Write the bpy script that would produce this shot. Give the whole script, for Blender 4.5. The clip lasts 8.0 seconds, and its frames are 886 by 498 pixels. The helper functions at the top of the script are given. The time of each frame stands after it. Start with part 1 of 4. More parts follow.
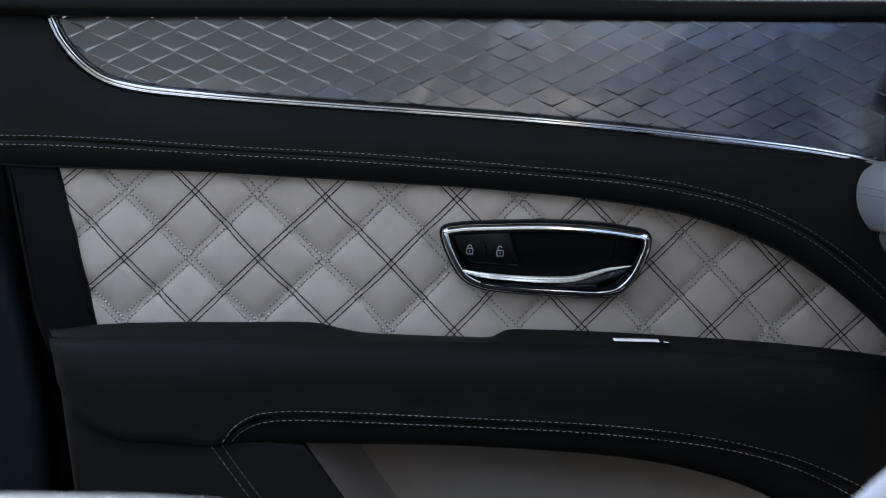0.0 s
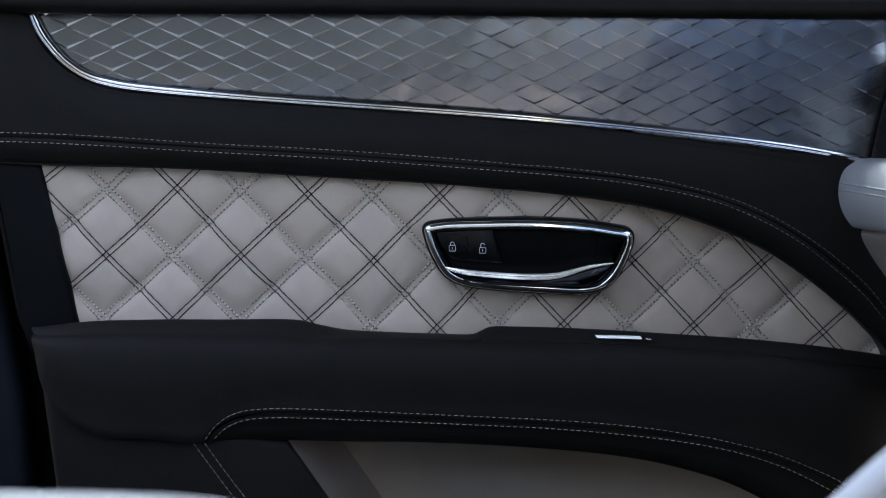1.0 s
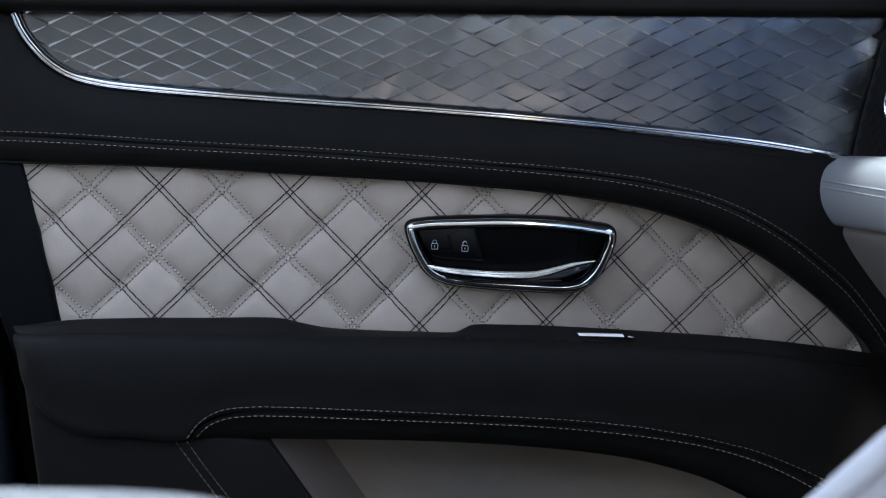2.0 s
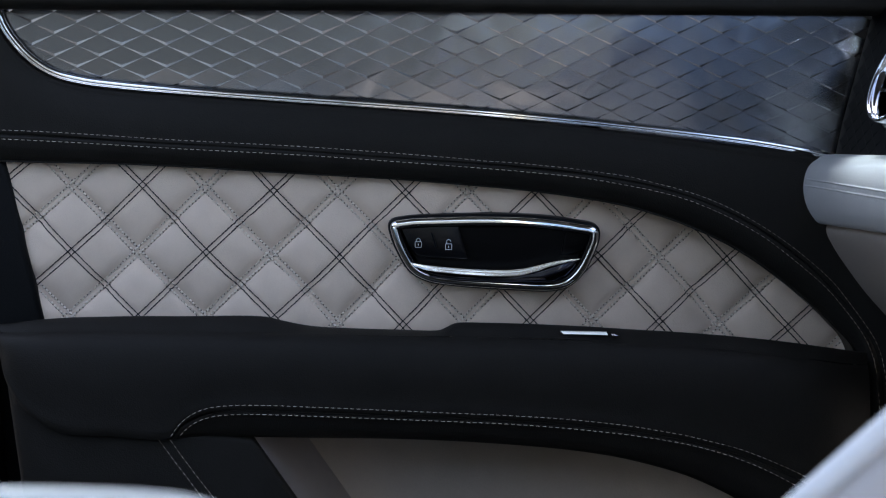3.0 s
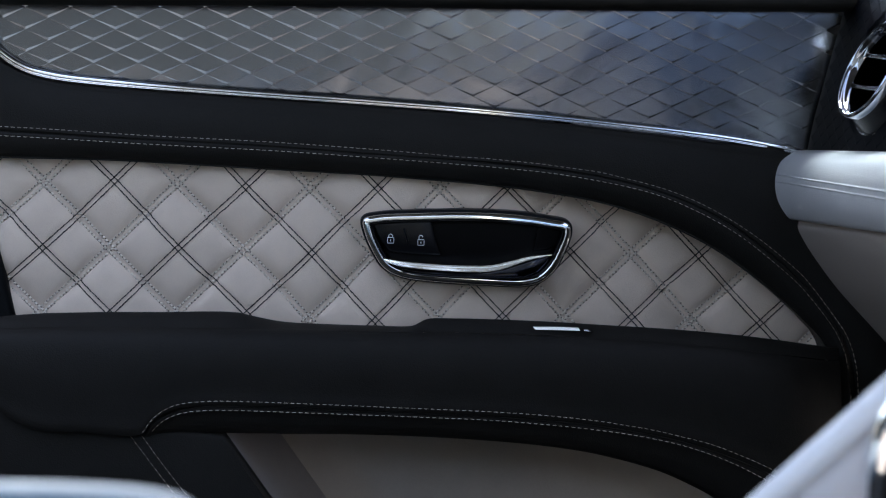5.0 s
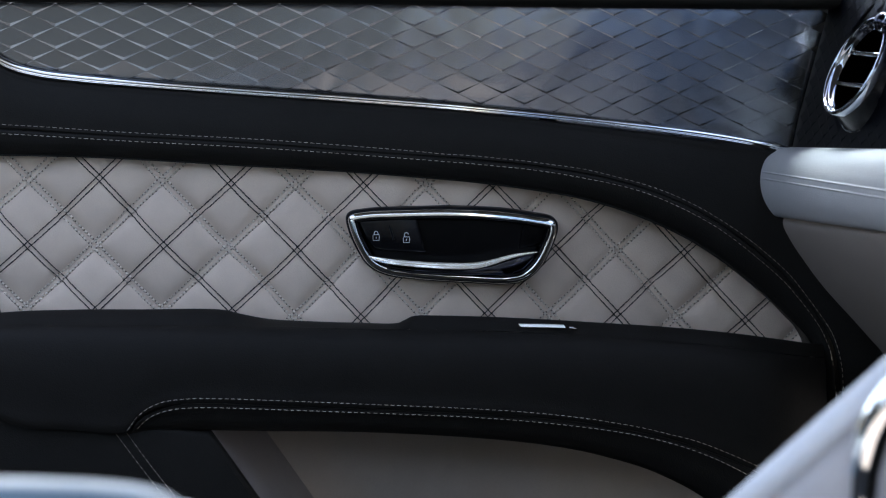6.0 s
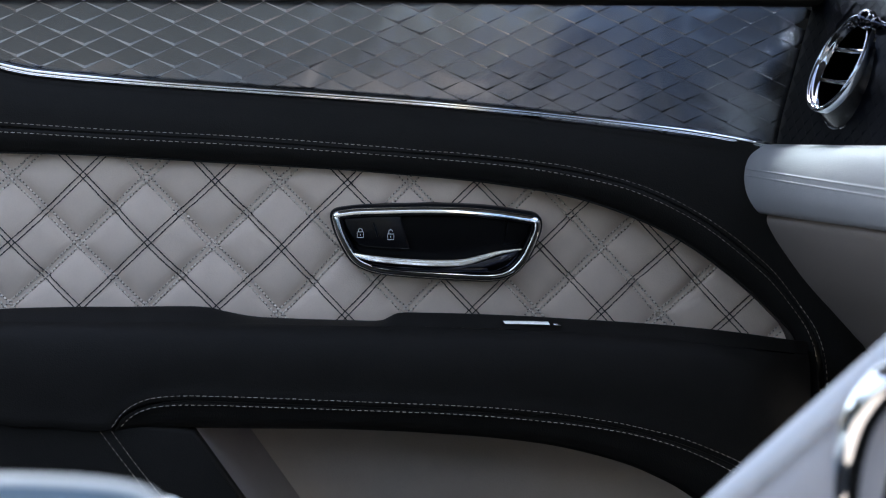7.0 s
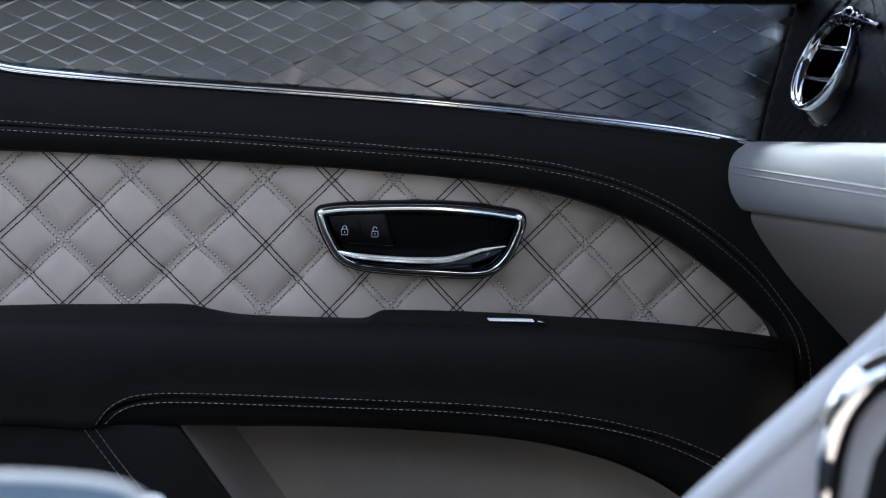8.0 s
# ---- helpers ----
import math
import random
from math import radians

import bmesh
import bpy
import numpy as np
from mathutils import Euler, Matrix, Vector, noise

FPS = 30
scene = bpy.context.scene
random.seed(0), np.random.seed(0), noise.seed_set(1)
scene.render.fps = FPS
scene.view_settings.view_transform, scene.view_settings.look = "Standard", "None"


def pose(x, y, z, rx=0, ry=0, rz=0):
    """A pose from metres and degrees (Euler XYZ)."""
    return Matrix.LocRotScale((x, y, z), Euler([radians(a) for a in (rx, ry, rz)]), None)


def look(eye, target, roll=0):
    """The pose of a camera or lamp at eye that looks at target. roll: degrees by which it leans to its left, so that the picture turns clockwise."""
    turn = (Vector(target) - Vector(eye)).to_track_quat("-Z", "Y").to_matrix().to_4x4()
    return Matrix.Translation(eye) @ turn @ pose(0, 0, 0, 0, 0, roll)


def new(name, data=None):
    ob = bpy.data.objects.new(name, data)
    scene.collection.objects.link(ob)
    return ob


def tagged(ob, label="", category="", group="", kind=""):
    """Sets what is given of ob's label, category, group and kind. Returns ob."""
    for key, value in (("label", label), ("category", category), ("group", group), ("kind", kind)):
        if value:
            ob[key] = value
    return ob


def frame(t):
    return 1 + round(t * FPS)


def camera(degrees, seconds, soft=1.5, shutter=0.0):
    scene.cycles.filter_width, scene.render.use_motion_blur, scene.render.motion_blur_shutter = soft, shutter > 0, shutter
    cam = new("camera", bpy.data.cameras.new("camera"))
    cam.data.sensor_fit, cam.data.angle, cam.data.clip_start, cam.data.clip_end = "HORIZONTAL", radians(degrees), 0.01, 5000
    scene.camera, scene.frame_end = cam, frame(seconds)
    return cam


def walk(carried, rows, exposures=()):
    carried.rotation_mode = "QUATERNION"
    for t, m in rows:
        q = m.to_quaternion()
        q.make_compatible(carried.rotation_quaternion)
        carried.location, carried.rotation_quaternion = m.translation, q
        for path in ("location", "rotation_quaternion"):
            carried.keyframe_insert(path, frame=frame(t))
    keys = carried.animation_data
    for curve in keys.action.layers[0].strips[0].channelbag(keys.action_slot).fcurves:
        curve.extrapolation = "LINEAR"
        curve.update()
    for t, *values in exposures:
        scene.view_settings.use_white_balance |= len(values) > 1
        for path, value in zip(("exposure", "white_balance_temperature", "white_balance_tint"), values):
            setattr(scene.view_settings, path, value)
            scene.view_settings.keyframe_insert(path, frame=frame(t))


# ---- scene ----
from mathutils.bvhtree import BVHTree

# ---- camera: t, x, y, z, yaw, pitch, roll ----
ROWS = [
    (0, 0.0, -1.7572, 1.1658, -0.002, -7.0, 0.002),
    (0.5, 0.0006, -1.7572, 1.1652, -0.213, -7.024, -0.013),
    (1, 0.0012, -1.7572, 1.1646, -0.443, -7.039, -0.014),
    (1.5, 0.0019, -1.7572, 1.1641, -0.674, -7.05, -0.012),
    (2.25, 0.0028, -1.7572, 1.1632, -1.003, -7.06, -0.018),
    (3, 0.0038, -1.7572, 1.1624, -1.298, -7.069, -0.039),
    (3.5, 0.0044, -1.7572, 1.1618, -1.477, -7.077, -0.06),
    (4, 0.005, -1.7572, 1.1613, -1.647, -7.086, -0.084),
    (4.5, 0.0056, -1.7572, 1.1607, -1.812, -7.098, -0.106),
    (5.25, 0.0066, -1.7572, 1.1599, -2.063, -7.122, -0.13),
    (6, 0.0075, -1.7572, 1.159, -2.332, -7.151, -0.14),
    (6.5, 0.0081, -1.7572, 1.1585, -2.525, -7.172, -0.14),
    (7, 0.0088, -1.7572, 1.1579, -2.725, -7.194, -0.14),
    (7.5, 0.0094, -1.7572, 1.1573, -2.926, -7.215, -0.149),
    (8, 0.01, -1.7572, 1.1568, -3.116, -7.234, -0.182),
]

cam = camera(24.0, 8.0, soft=1.15)
cam.data.dof.use_dof = True
cam.data.dof.focus_distance = 1.75
cam.data.dof.aperture_fstop = 7.5
walk(cam, [(t, pose(x, y, z, 90 + pitch, roll, yaw)) for t, x, y, z, yaw, pitch, roll in ROWS], exposures=((0.0, 2.71, 8300, 16), (8.0, 2.71, 8300, 16)))

# ---- daylight ----
world = bpy.data.worlds.new("overcast_sky")
scene.world = world
world.use_nodes = True
wn = world.node_tree
sky = wn.nodes.new("ShaderNodeTexSky")
sky.sky_type = "NISHITA"
sky.sun_disc = False
sky.sun_elevation = radians(62)
sky.sun_rotation = radians(5)
wn.links.new(sky.outputs[0], wn.nodes["Background"].inputs[0])
wn.nodes["Background"].inputs[1].default_value = 0.15
sun = new("sun", bpy.data.lights.new("sun", "SUN"))
sun.data.energy = 1.8
sun.data.angle = radians(30)
sun.data.color = (0.52, 0.76, 1.0)
sun.matrix_world = look((0.2, 2.3, 5.3), (0.0, 0.0, 0.9))

# ---- materials ----


def material(name, base, rough=0.5, metal=0.0, vary=0.12, size=40.0, grain=0.0, grain_size=900.0, coat=0.0, aniso=0.0, spec=0.5, random_tone=0.0, wear=0.1):
    """A surface with two scales of variation in tone, a relief of fine grain and uneven gloss."""
    m = bpy.data.materials.new(name)
    m.use_nodes = True
    nt = m.node_tree
    b = nt.nodes["Principled BSDF"]
    tc = nt.nodes.new("ShaderNodeTexCoord")
    big = nt.nodes.new("ShaderNodeTexNoise")
    big.inputs["Scale"].default_value = size
    big.inputs["Detail"].default_value = 5.0
    fine = nt.nodes.new("ShaderNodeTexNoise")
    fine.inputs["Scale"].default_value = size * 14
    fine.inputs["Detail"].default_value = 3.0
    for n in (big, fine):
        nt.links.new(tc.outputs["Object"], n.inputs["Vector"])
    both = nt.nodes.new("ShaderNodeMath")
    both.operation = "MULTIPLY_ADD"
    both.inputs[1].default_value = 0.65
    part_fine = nt.nodes.new("ShaderNodeMath")
    part_fine.operation = "MULTIPLY"
    part_fine.inputs[1].default_value = 0.35
    nt.links.new(fine.outputs["Fac"], part_fine.inputs[0])
    nt.links.new(big.outputs["Fac"], both.inputs[0])
    nt.links.new(part_fine.outputs[0], both.inputs[2])
    ramp = nt.nodes.new("ShaderNodeMapRange")
    ramp.inputs["From Min"].default_value = 0.3
    ramp.inputs["From Max"].default_value = 0.7
    ramp.inputs["To Min"].default_value = 1.0 - vary
    ramp.inputs["To Max"].default_value = 1.0 + vary
    nt.links.new(both.outputs[0], ramp.inputs["Value"])
    tone = ramp.outputs[0]
    if random_tone:
        info = nt.nodes.new("ShaderNodeObjectInfo")
        rr = nt.nodes.new("ShaderNodeMapRange")
        rr.inputs["To Min"].default_value = 1.0 - random_tone
        rr.inputs["To Max"].default_value = 1.0 + random_tone
        nt.links.new(info.outputs["Random"], rr.inputs["Value"])
        mul = nt.nodes.new("ShaderNodeMath")
        mul.operation = "MULTIPLY"
        nt.links.new(tone, mul.inputs[0])
        nt.links.new(rr.outputs[0], mul.inputs[1])
        tone = mul.outputs[0]
    col = nt.nodes.new("ShaderNodeVectorMath")
    col.operation = "SCALE"
    col.inputs[0].default_value = base
    nt.links.new(tone, col.inputs["Scale"])
    nt.links.new(col.outputs[0], b.inputs["Base Color"])
    gloss = nt.nodes.new("ShaderNodeMapRange")
    gloss.inputs["From Min"].default_value = 0.3
    gloss.inputs["From Max"].default_value = 0.7
    gloss.inputs["To Min"].default_value = rough * (1 - wear)
    gloss.inputs["To Max"].default_value = min(1.0, rough * (1 + wear))
    nt.links.new(big.outputs["Fac"], gloss.inputs["Value"])
    nt.links.new(gloss.outputs[0], b.inputs["Roughness"])
    b.inputs["Metallic"].default_value = metal
    b.inputs["Coat Weight"].default_value = coat
    b.inputs["Coat Roughness"].default_value = 0.08
    b.inputs["Anisotropic"].default_value = aniso
    b.inputs["Specular IOR Level"].default_value = spec
    if grain:
        cell = nt.nodes.new("ShaderNodeTexVoronoi")
        cell.inputs["Scale"].default_value = grain_size
        nt.links.new(tc.outputs["Object"], cell.inputs["Vector"])
        mix = nt.nodes.new("ShaderNodeMath")
        mix.operation = "ADD"
        nt.links.new(cell.outputs["Distance"], mix.inputs[0])
        nt.links.new(fine.outputs["Fac"], mix.inputs[1])
        bump = nt.nodes.new("ShaderNodeBump")
        bump.inputs["Strength"].default_value = grain
        bump.inputs["Distance"].default_value = 0.0004
        nt.links.new(mix.outputs[0], bump.inputs["Height"])
        nt.links.new(bump.outputs[0], b.inputs["Normal"])
    return m


def glass(name):
    m = bpy.data.materials.new(name)
    m.use_nodes = True
    b = m.node_tree.nodes["Principled BSDF"]
    b.inputs["Transmission Weight"].default_value = 1.0
    b.inputs["Roughness"].default_value = 0.02
    b.inputs["Base Color"].default_value = (0.93, 0.96, 0.97, 1)
    return m


BLACK_LEATHER = material("black_leather", (0.0135, 0.0124, 0.0110), 0.56, grain=0.3, vary=0.18, spec=0.13)
BLACK_VINYL = material("black_vinyl", (0.006, 0.0066, 0.0072), 0.6, grain=0.3, grain_size=1400, spec=0.10)
PALE_LEATHER = material("pale_grey_leather", (0.53, 0.53, 0.53), 0.42, grain=0.25, vary=0.05, spec=0.5)
WHITE_LEATHER = material("white_leather", (0.57, 0.62, 0.61), 0.4, grain=0.2, vary=0.04)
CONSOLE_LEATHER = material("pale_console_leather", (0.56, 0.55, 0.56), 0.42, grain=0.25, vary=0.05)
# the roll's leather darkened to taupe for the shade under the dashboard
LOWER_LEATHER = material("shaded_dash_leather", (0.34, 0.285, 0.245), 0.5, grain=0.3, vary=0.06, spec=0.35)
TAUPE_LINING = material("taupe_pocket_lining", (0.43, 0.375, 0.33), 0.6, grain=0.3, vary=0.06, spec=0.3)
BLUE_LEATHER = material("steel_blue_leather", (0.11, 0.19, 0.25), 0.45, grain=0.3, vary=0.08)
QUILT_LEATHER = material("pale_quilted_leather", (0.745, 0.59, 0.475), 0.5, grain=0.3, vary=0.05, size=60, spec=0.4, random_tone=0.03)
CHROME = material("chrome", (0.93, 0.94, 0.95), 0.045, metal=1.0, vary=0.02)
SATIN_METAL = material("satin_metal", (0.172, 0.184, 0.202), 0.19, metal=1.0, vary=0.12, size=25, aniso=0.2, random_tone=0.05)
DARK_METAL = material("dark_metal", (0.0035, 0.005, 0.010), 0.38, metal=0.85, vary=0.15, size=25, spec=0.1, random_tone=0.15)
GLOSS_BLACK = material("gloss_black_plastic", (0.004, 0.004, 0.005), 0.22, vary=0.1, spec=0.2)
VOID_BLACK = material("black_vent_plastic", (0.0005, 0.0005, 0.0006), 0.9, spec=0.0)
DEEP_BLACK = material("deep_black_plastic", (0.0022, 0.0022, 0.0026), 0.35, vary=0.1, spec=0.06)
SOFT_BLACK = material("soft_black_plastic", (0.005, 0.006, 0.008), 0.45, grain=0.2, spec=0.15)
PILLAR_BLACK = material("blue_black_pillar_plastic", (0.012, 0.016, 0.022), 0.5, grain=0.2, spec=0.2)
DARK_THREAD = material("dark_thread", (0.016, 0.015, 0.018), 0.8, size=500)
CREAM_THREAD = material("cream_thread", (0.74, 0.63, 0.53), 0.7, size=500)
WHITE_THREAD = material("white_thread", (0.66, 0.57, 0.47), 0.75, size=500)
HOLE = material("needle_hole", (0.19, 0.15, 0.125), 0.9)
ICON = material("pale_icon_print", (0.72, 0.72, 0.74), 0.6)
CARPET = material("dark_carpet", (0.02, 0.02, 0.021), 0.95, grain=0.6, grain_size=400)
HEADLINER = material("dark_headliner", (0.06, 0.058, 0.056), 0.95, grain=0.3)
ASPHALT = material("paving", (0.45, 0.35, 0.28), 0.9, size=3, grain=0.4, grain_size=150)
# tones of the unseen outer walls, picked for what the inlay mirrors
RENDERED = material("dark_added_wall", (0.085, 0.09, 0.086), 0.9, size=2, grain=0.3, grain_size=200)
PAINTED = material("blue_grey_added_wall", (0.11, 0.195, 0.32), 0.8, size=2, grain=0.3, grain_size=200)
# chrome with a darker colour, to dim the sky reflected in the vent ring
VENT_CHROME = material("dimmed_chrome", (0.40, 0.43, 0.48), 0.06, metal=1.0, vary=0.03)
EDGE_LEATHER = material("white_edge_leather", (0.74, 0.77, 0.80), 0.42, grain=0.2, vary=0.04)
BRIGHT_METAL = material("bright_satin_metal", (0.93, 0.94, 0.95), 0.3, metal=1.0, vary=0.02)
DARK_CHROME = material("dark_chrome", (0.035, 0.04, 0.055), 0.10, metal=1.0, vary=0.05)
# blue of the unseen east block, meant for the inlay's reflection
DARK_BLUE = material("dark_blue_light_block", (0.04, 0.095, 0.20), 0.6, size=2, spec=0.3)
# pocket leather again, darker and bluer for the shade on its rounded edge
SHADED_LINING = material("shaded_pocket_edge", (0.27, 0.25, 0.255), 0.6, grain=0.3, vary=0.1, spec=0.3)
GLASS = glass("window_glass")


def wavy(m, size, depth):
    """Gives a surface a slow unevenness, as pressed sheet metal has."""
    nt = m.node_tree
    at = nt.nodes.new("ShaderNodeNewGeometry")
    swell = nt.nodes.new("ShaderNodeTexNoise")
    swell.inputs["Scale"].default_value = size
    swell.inputs["Detail"].default_value = 2.0
    swell.inputs["Distortion"].default_value = 0.6
    nt.links.new(at.outputs["Position"], swell.inputs["Vector"])
    bump = nt.nodes.new("ShaderNodeBump")
    bump.inputs["Distance"].default_value = depth
    nt.links.new(swell.outputs["Fac"], bump.inputs["Height"])
    nt.links.new(bump.outputs[0], nt.nodes["Principled BSDF"].inputs["Normal"])


wavy(SATIN_METAL, 9.0, 0.0024)

# ---- helpers for shapes ----


def thing(name, base, label, category, group="", kind=""):
    ob = new(name)
    ob.location = base
    ob.empty_display_size = 0.02
    return tagged(ob, label, category, group, kind)


def part(name, bm, material_, parent, label="", smooth=True, normals=True):
    if normals:
        bmesh.ops.recalc_face_normals(bm, faces=bm.faces)
    me = bpy.data.meshes.new(name)
    bm.to_mesh(me)
    bm.free()
    me.materials.append(material_)
    if smooth:
        for p in me.polygons:
            p.use_smooth = True
    return piece(name, me, parent, Matrix.Identity(4), label)


def piece(name, me, parent, m, label=""):
    ob = new(name, me)
    ob.parent = parent
    if parent is not None and parent.type == "EMPTY":
        m = Matrix.Translation(-Vector(parent.location)) @ m
    ob.matrix_basis = m
    if label:
        ob["label"] = label
    return ob


def curve(pts, k=8, closed=False):
    """A smooth line through the points (centripetal Catmull-Rom), k steps a span."""
    pts = [np.array(p, float) for p in pts]
    n = len(pts)
    ext = [pts[-1]] + pts + [pts[0], pts[1]] if closed else [2 * pts[0] - pts[1]] + pts + [2 * pts[-1] - pts[-2]]
    out = []
    for i in range(n if closed else n - 1):
        p = ext[i:i + 4]
        t = [0.0]
        for a in range(3):
            t.append(t[-1] + max(1e-6, float(np.linalg.norm(p[a + 1] - p[a])) ** 0.5))
        for s in range(k):
            u = t[1] + (t[2] - t[1]) * s / k
            a1 = [(t[j + 1] - u) / (t[j + 1] - t[j]) * p[j] + (u - t[j]) / (t[j + 1] - t[j]) * p[j + 1] for j in range(3)]
            b1 = [(t[j + 2] - u) / (t[j + 2] - t[j]) * a1[j] + (u - t[j]) / (t[j + 2] - t[j]) * a1[j + 1] for j in range(2)]
            out.append((t[2] - u) / (t[2] - t[1]) * b1[0] + (u - t[1]) / (t[2] - t[1]) * b1[1])
    if not closed:
        out.append(pts[-1])
    return np.array(out)


def even(line, step):
    """The line resampled at an even step."""
    d = np.concatenate([[0], np.cumsum(np.linalg.norm(np.diff(line, axis=0), axis=1))])
    n = max(2, int(d[-1] / step))
    s = np.linspace(0, d[-1], n + 1)
    return np.stack([np.interp(s, d, line[:, i]) for i in range(line.shape[1])], 1)


def sheet(rows, closed_u=False, closed_v=False):
    """A mesh from rows of points."""
    bm = bmesh.new()
    vs = [[bm.verts.new(p) for p in r] for r in rows]
    nr, nc = len(vs), len(vs[0])
    for i in range(nr if closed_v else nr - 1):
        for j in range(nc if closed_u else nc - 1):
            a, b = vs[i], vs[(i + 1) % nr]
            q = [a[j], a[(j + 1) % nc], b[(j + 1) % nc], b[j]]
            bm.faces.new(q)
    return bm


def loft(top, bottom, profile, k=8, kv=4, fade=None, fade_end=None):
    """A pad between two lines in the door's plane: profile is (share of the way down, depth); fade and fade_end say where its ends are, to be rounded off."""
    a, b = curve(top, k), curve(bottom, k)
    pr = curve(profile, kv)
    soft = []
    for p in a:
        f = 1.0
        for edge, reach in ((fade, 0.06), (fade_end, -0.07)):
            if edge is not None:
                g = min(1.0, max(0.0, (p[0] - edge) / reach))
                f *= 0.3 + 0.7 * math.sqrt(1 - (1 - g) ** 2)
        soft.append(f)
    return sheet([[(p[0] + (q[0] - p[0]) * v, y * (f if y < 0 else 1), p[1] + (q[1] - p[1]) * v) for p, q, f in zip(a, b, soft)] for v, y in pr])


def sweep(line, section, closed=False, size=None):
    """A section (offset across, depth) carried along a line (x, z) or (x, z, y)."""
    line = np.asarray(line, float)
    n = len(line)
    rows = []
    for i in range(n):
        a = line[(i - 1) % n] if closed or i else line[i]
        b = line[(i + 1) % n] if closed or i < n - 1 else line[i]
        t = (b - a)[:2]
        t = t / max(1e-9, np.linalg.norm(t))
        nrm = np.array([-t[1], t[0]])
        y0 = line[i][2] if line.shape[1] > 2 else 0.0
        f = size(i / (n - 1)) if size else 1.0
        rows.append([(line[i][0] + nrm[0] * o * f, y0 + d * f, line[i][1] + nrm[1] * o * f) for o, d in section])
    bm = sheet(rows, closed_u=True, closed_v=closed)
    if not closed:
        for ring in (0, -1):
            bm.verts.ensure_lookup_table()
            m = len(section)
            vs = bm.verts[0:m] if ring == 0 else bm.verts[len(bm.verts) - m:]
            bm.faces.new(list(vs))
    return bm


def tube(points, radius, sides=10, closed=False):
    """A round rod along points in space; radius may be a function of the share along it."""
    pts = [Vector(p) for p in points]
    n = len(pts)
    rows, up = [], None
    for i, p in enumerate(pts):
        a = pts[(i - 1) % n] if closed or i else p
        b = pts[(i + 1) % n] if closed or i < n - 1 else p
        t = (b - a).normalized()
        if up is None:
            up = t.orthogonal().normalized()
        up = (up - t * up.dot(t)).normalized()
        w = t.cross(up)
        r = radius(i / (n - 1)) if callable(radius) else radius
        rows.append([p + (up * math.cos(g) + w * math.sin(g)) * r for g in [2 * math.pi * s / sides for s in range(sides)]])
    bm = sheet(rows, closed_u=True, closed_v=closed)
    if not closed:
        bm.verts.ensure_lookup_table()
        bm.faces.new(bm.verts[0:sides])
        bm.faces.new(bm.verts[len(bm.verts) - sides:])
    return bm


def slab(outline, front, back, r=0.004, steps=3, k=1):
    """A plate with the outline (x, z), its front edge rounded."""
    o = np.array(outline, float)
    area = 0.5 * np.sum(o[:, 0] * np.roll(o[:, 1], -1) - np.roll(o[:, 0], -1) * o[:, 1])
    if area < 0:
        o = o[::-1]
    e = np.roll(o, -1, 0) - o
    e = e / np.maximum(1e-9, np.linalg.norm(e, axis=1))[:, None]
    inn = np.stack([-e[:, 1], e[:, 0]], 1)
    bis = inn + np.roll(inn, 1, 0)
    bis = bis / np.maximum(0.5, np.sum(bis * inn, 1))[:, None]
    rows = [[(p[0], back, p[1]) for p in o]]
    for s in range(steps + 1):
        g = math.pi / 2 * s / steps
        q = o + bis * r * (1 - math.cos(g))
        rows.append([(p[0], front + r * (1 - math.sin(g)), p[1]) for p in q])
    bm = sheet(rows, closed_u=True)
    bm.verts.ensure_lookup_table()
    n = len(o)
    f = bm.faces.new(bm.verts[len(bm.verts) - n:])
    g = bm.faces.new(bm.verts[0:n])
    bmesh.ops.triangulate(bm, faces=[f, g])
    return bm


def box(lo, hi, bevel=0.0):
    bm = bmesh.new()
    bmesh.ops.create_cube(bm, size=1)
    for v in bm.verts:
        v.co = Vector([(a + b) / 2 + c * (b - a) for a, b, c in zip(lo, hi, v.co)])
    if bevel:
        bmesh.ops.bevel(bm, geom=bm.edges[:], offset=bevel, segments=4, affect="EDGES", profile=0.5)
    return bm


def inside(x, z, poly):
    hit = False
    n = len(poly)
    for i in range(n):
        (x1, z1), (x2, z2) = poly[i], poly[i - 1]
        if (z1 > z) != (z2 > z) and x < (x2 - x1) * (z - z1) / (z2 - z1) + x1:
            hit = not hit
    return hit


def add_stitch(store, p, t, nrm, length, width, height):
    """One stitch: a small bowed bar of thread."""
    verts, faces = store
    t, nrm = Vector(t).normalized(), Vector(nrm).normalized()
    w = t.cross(nrm).normalized()
    i0 = len(verts)
    for s, f, h in ((-0.5, 0.35, 0.0), (-0.28, 1.0, 0.9), (0.28, 1.0, 0.9), (0.5, 0.35, 0.0)):
        c = Vector(p) + t * length * s
        verts.append(c + w * width * f * 0.5)
        verts.append(c + nrm * height * (h + 0.1))
        verts.append(c - w * width * f * 0.5)
    for a in range(3):
        b = i0 + 3 * a
        faces += [(b, b + 1, b + 4, b + 3), (b + 1, b + 2, b + 5, b + 4)]


def stitches(name, store, material_, parent, label):
    me = bpy.data.meshes.new(name)
    me.from_pydata([tuple(v) for v in store[0]], [], store[1])
    me.materials.append(material_)
    ob = piece(name, me, parent, Matrix.Identity(4), label)
    ob["kind"] = "stuff"
    return ob


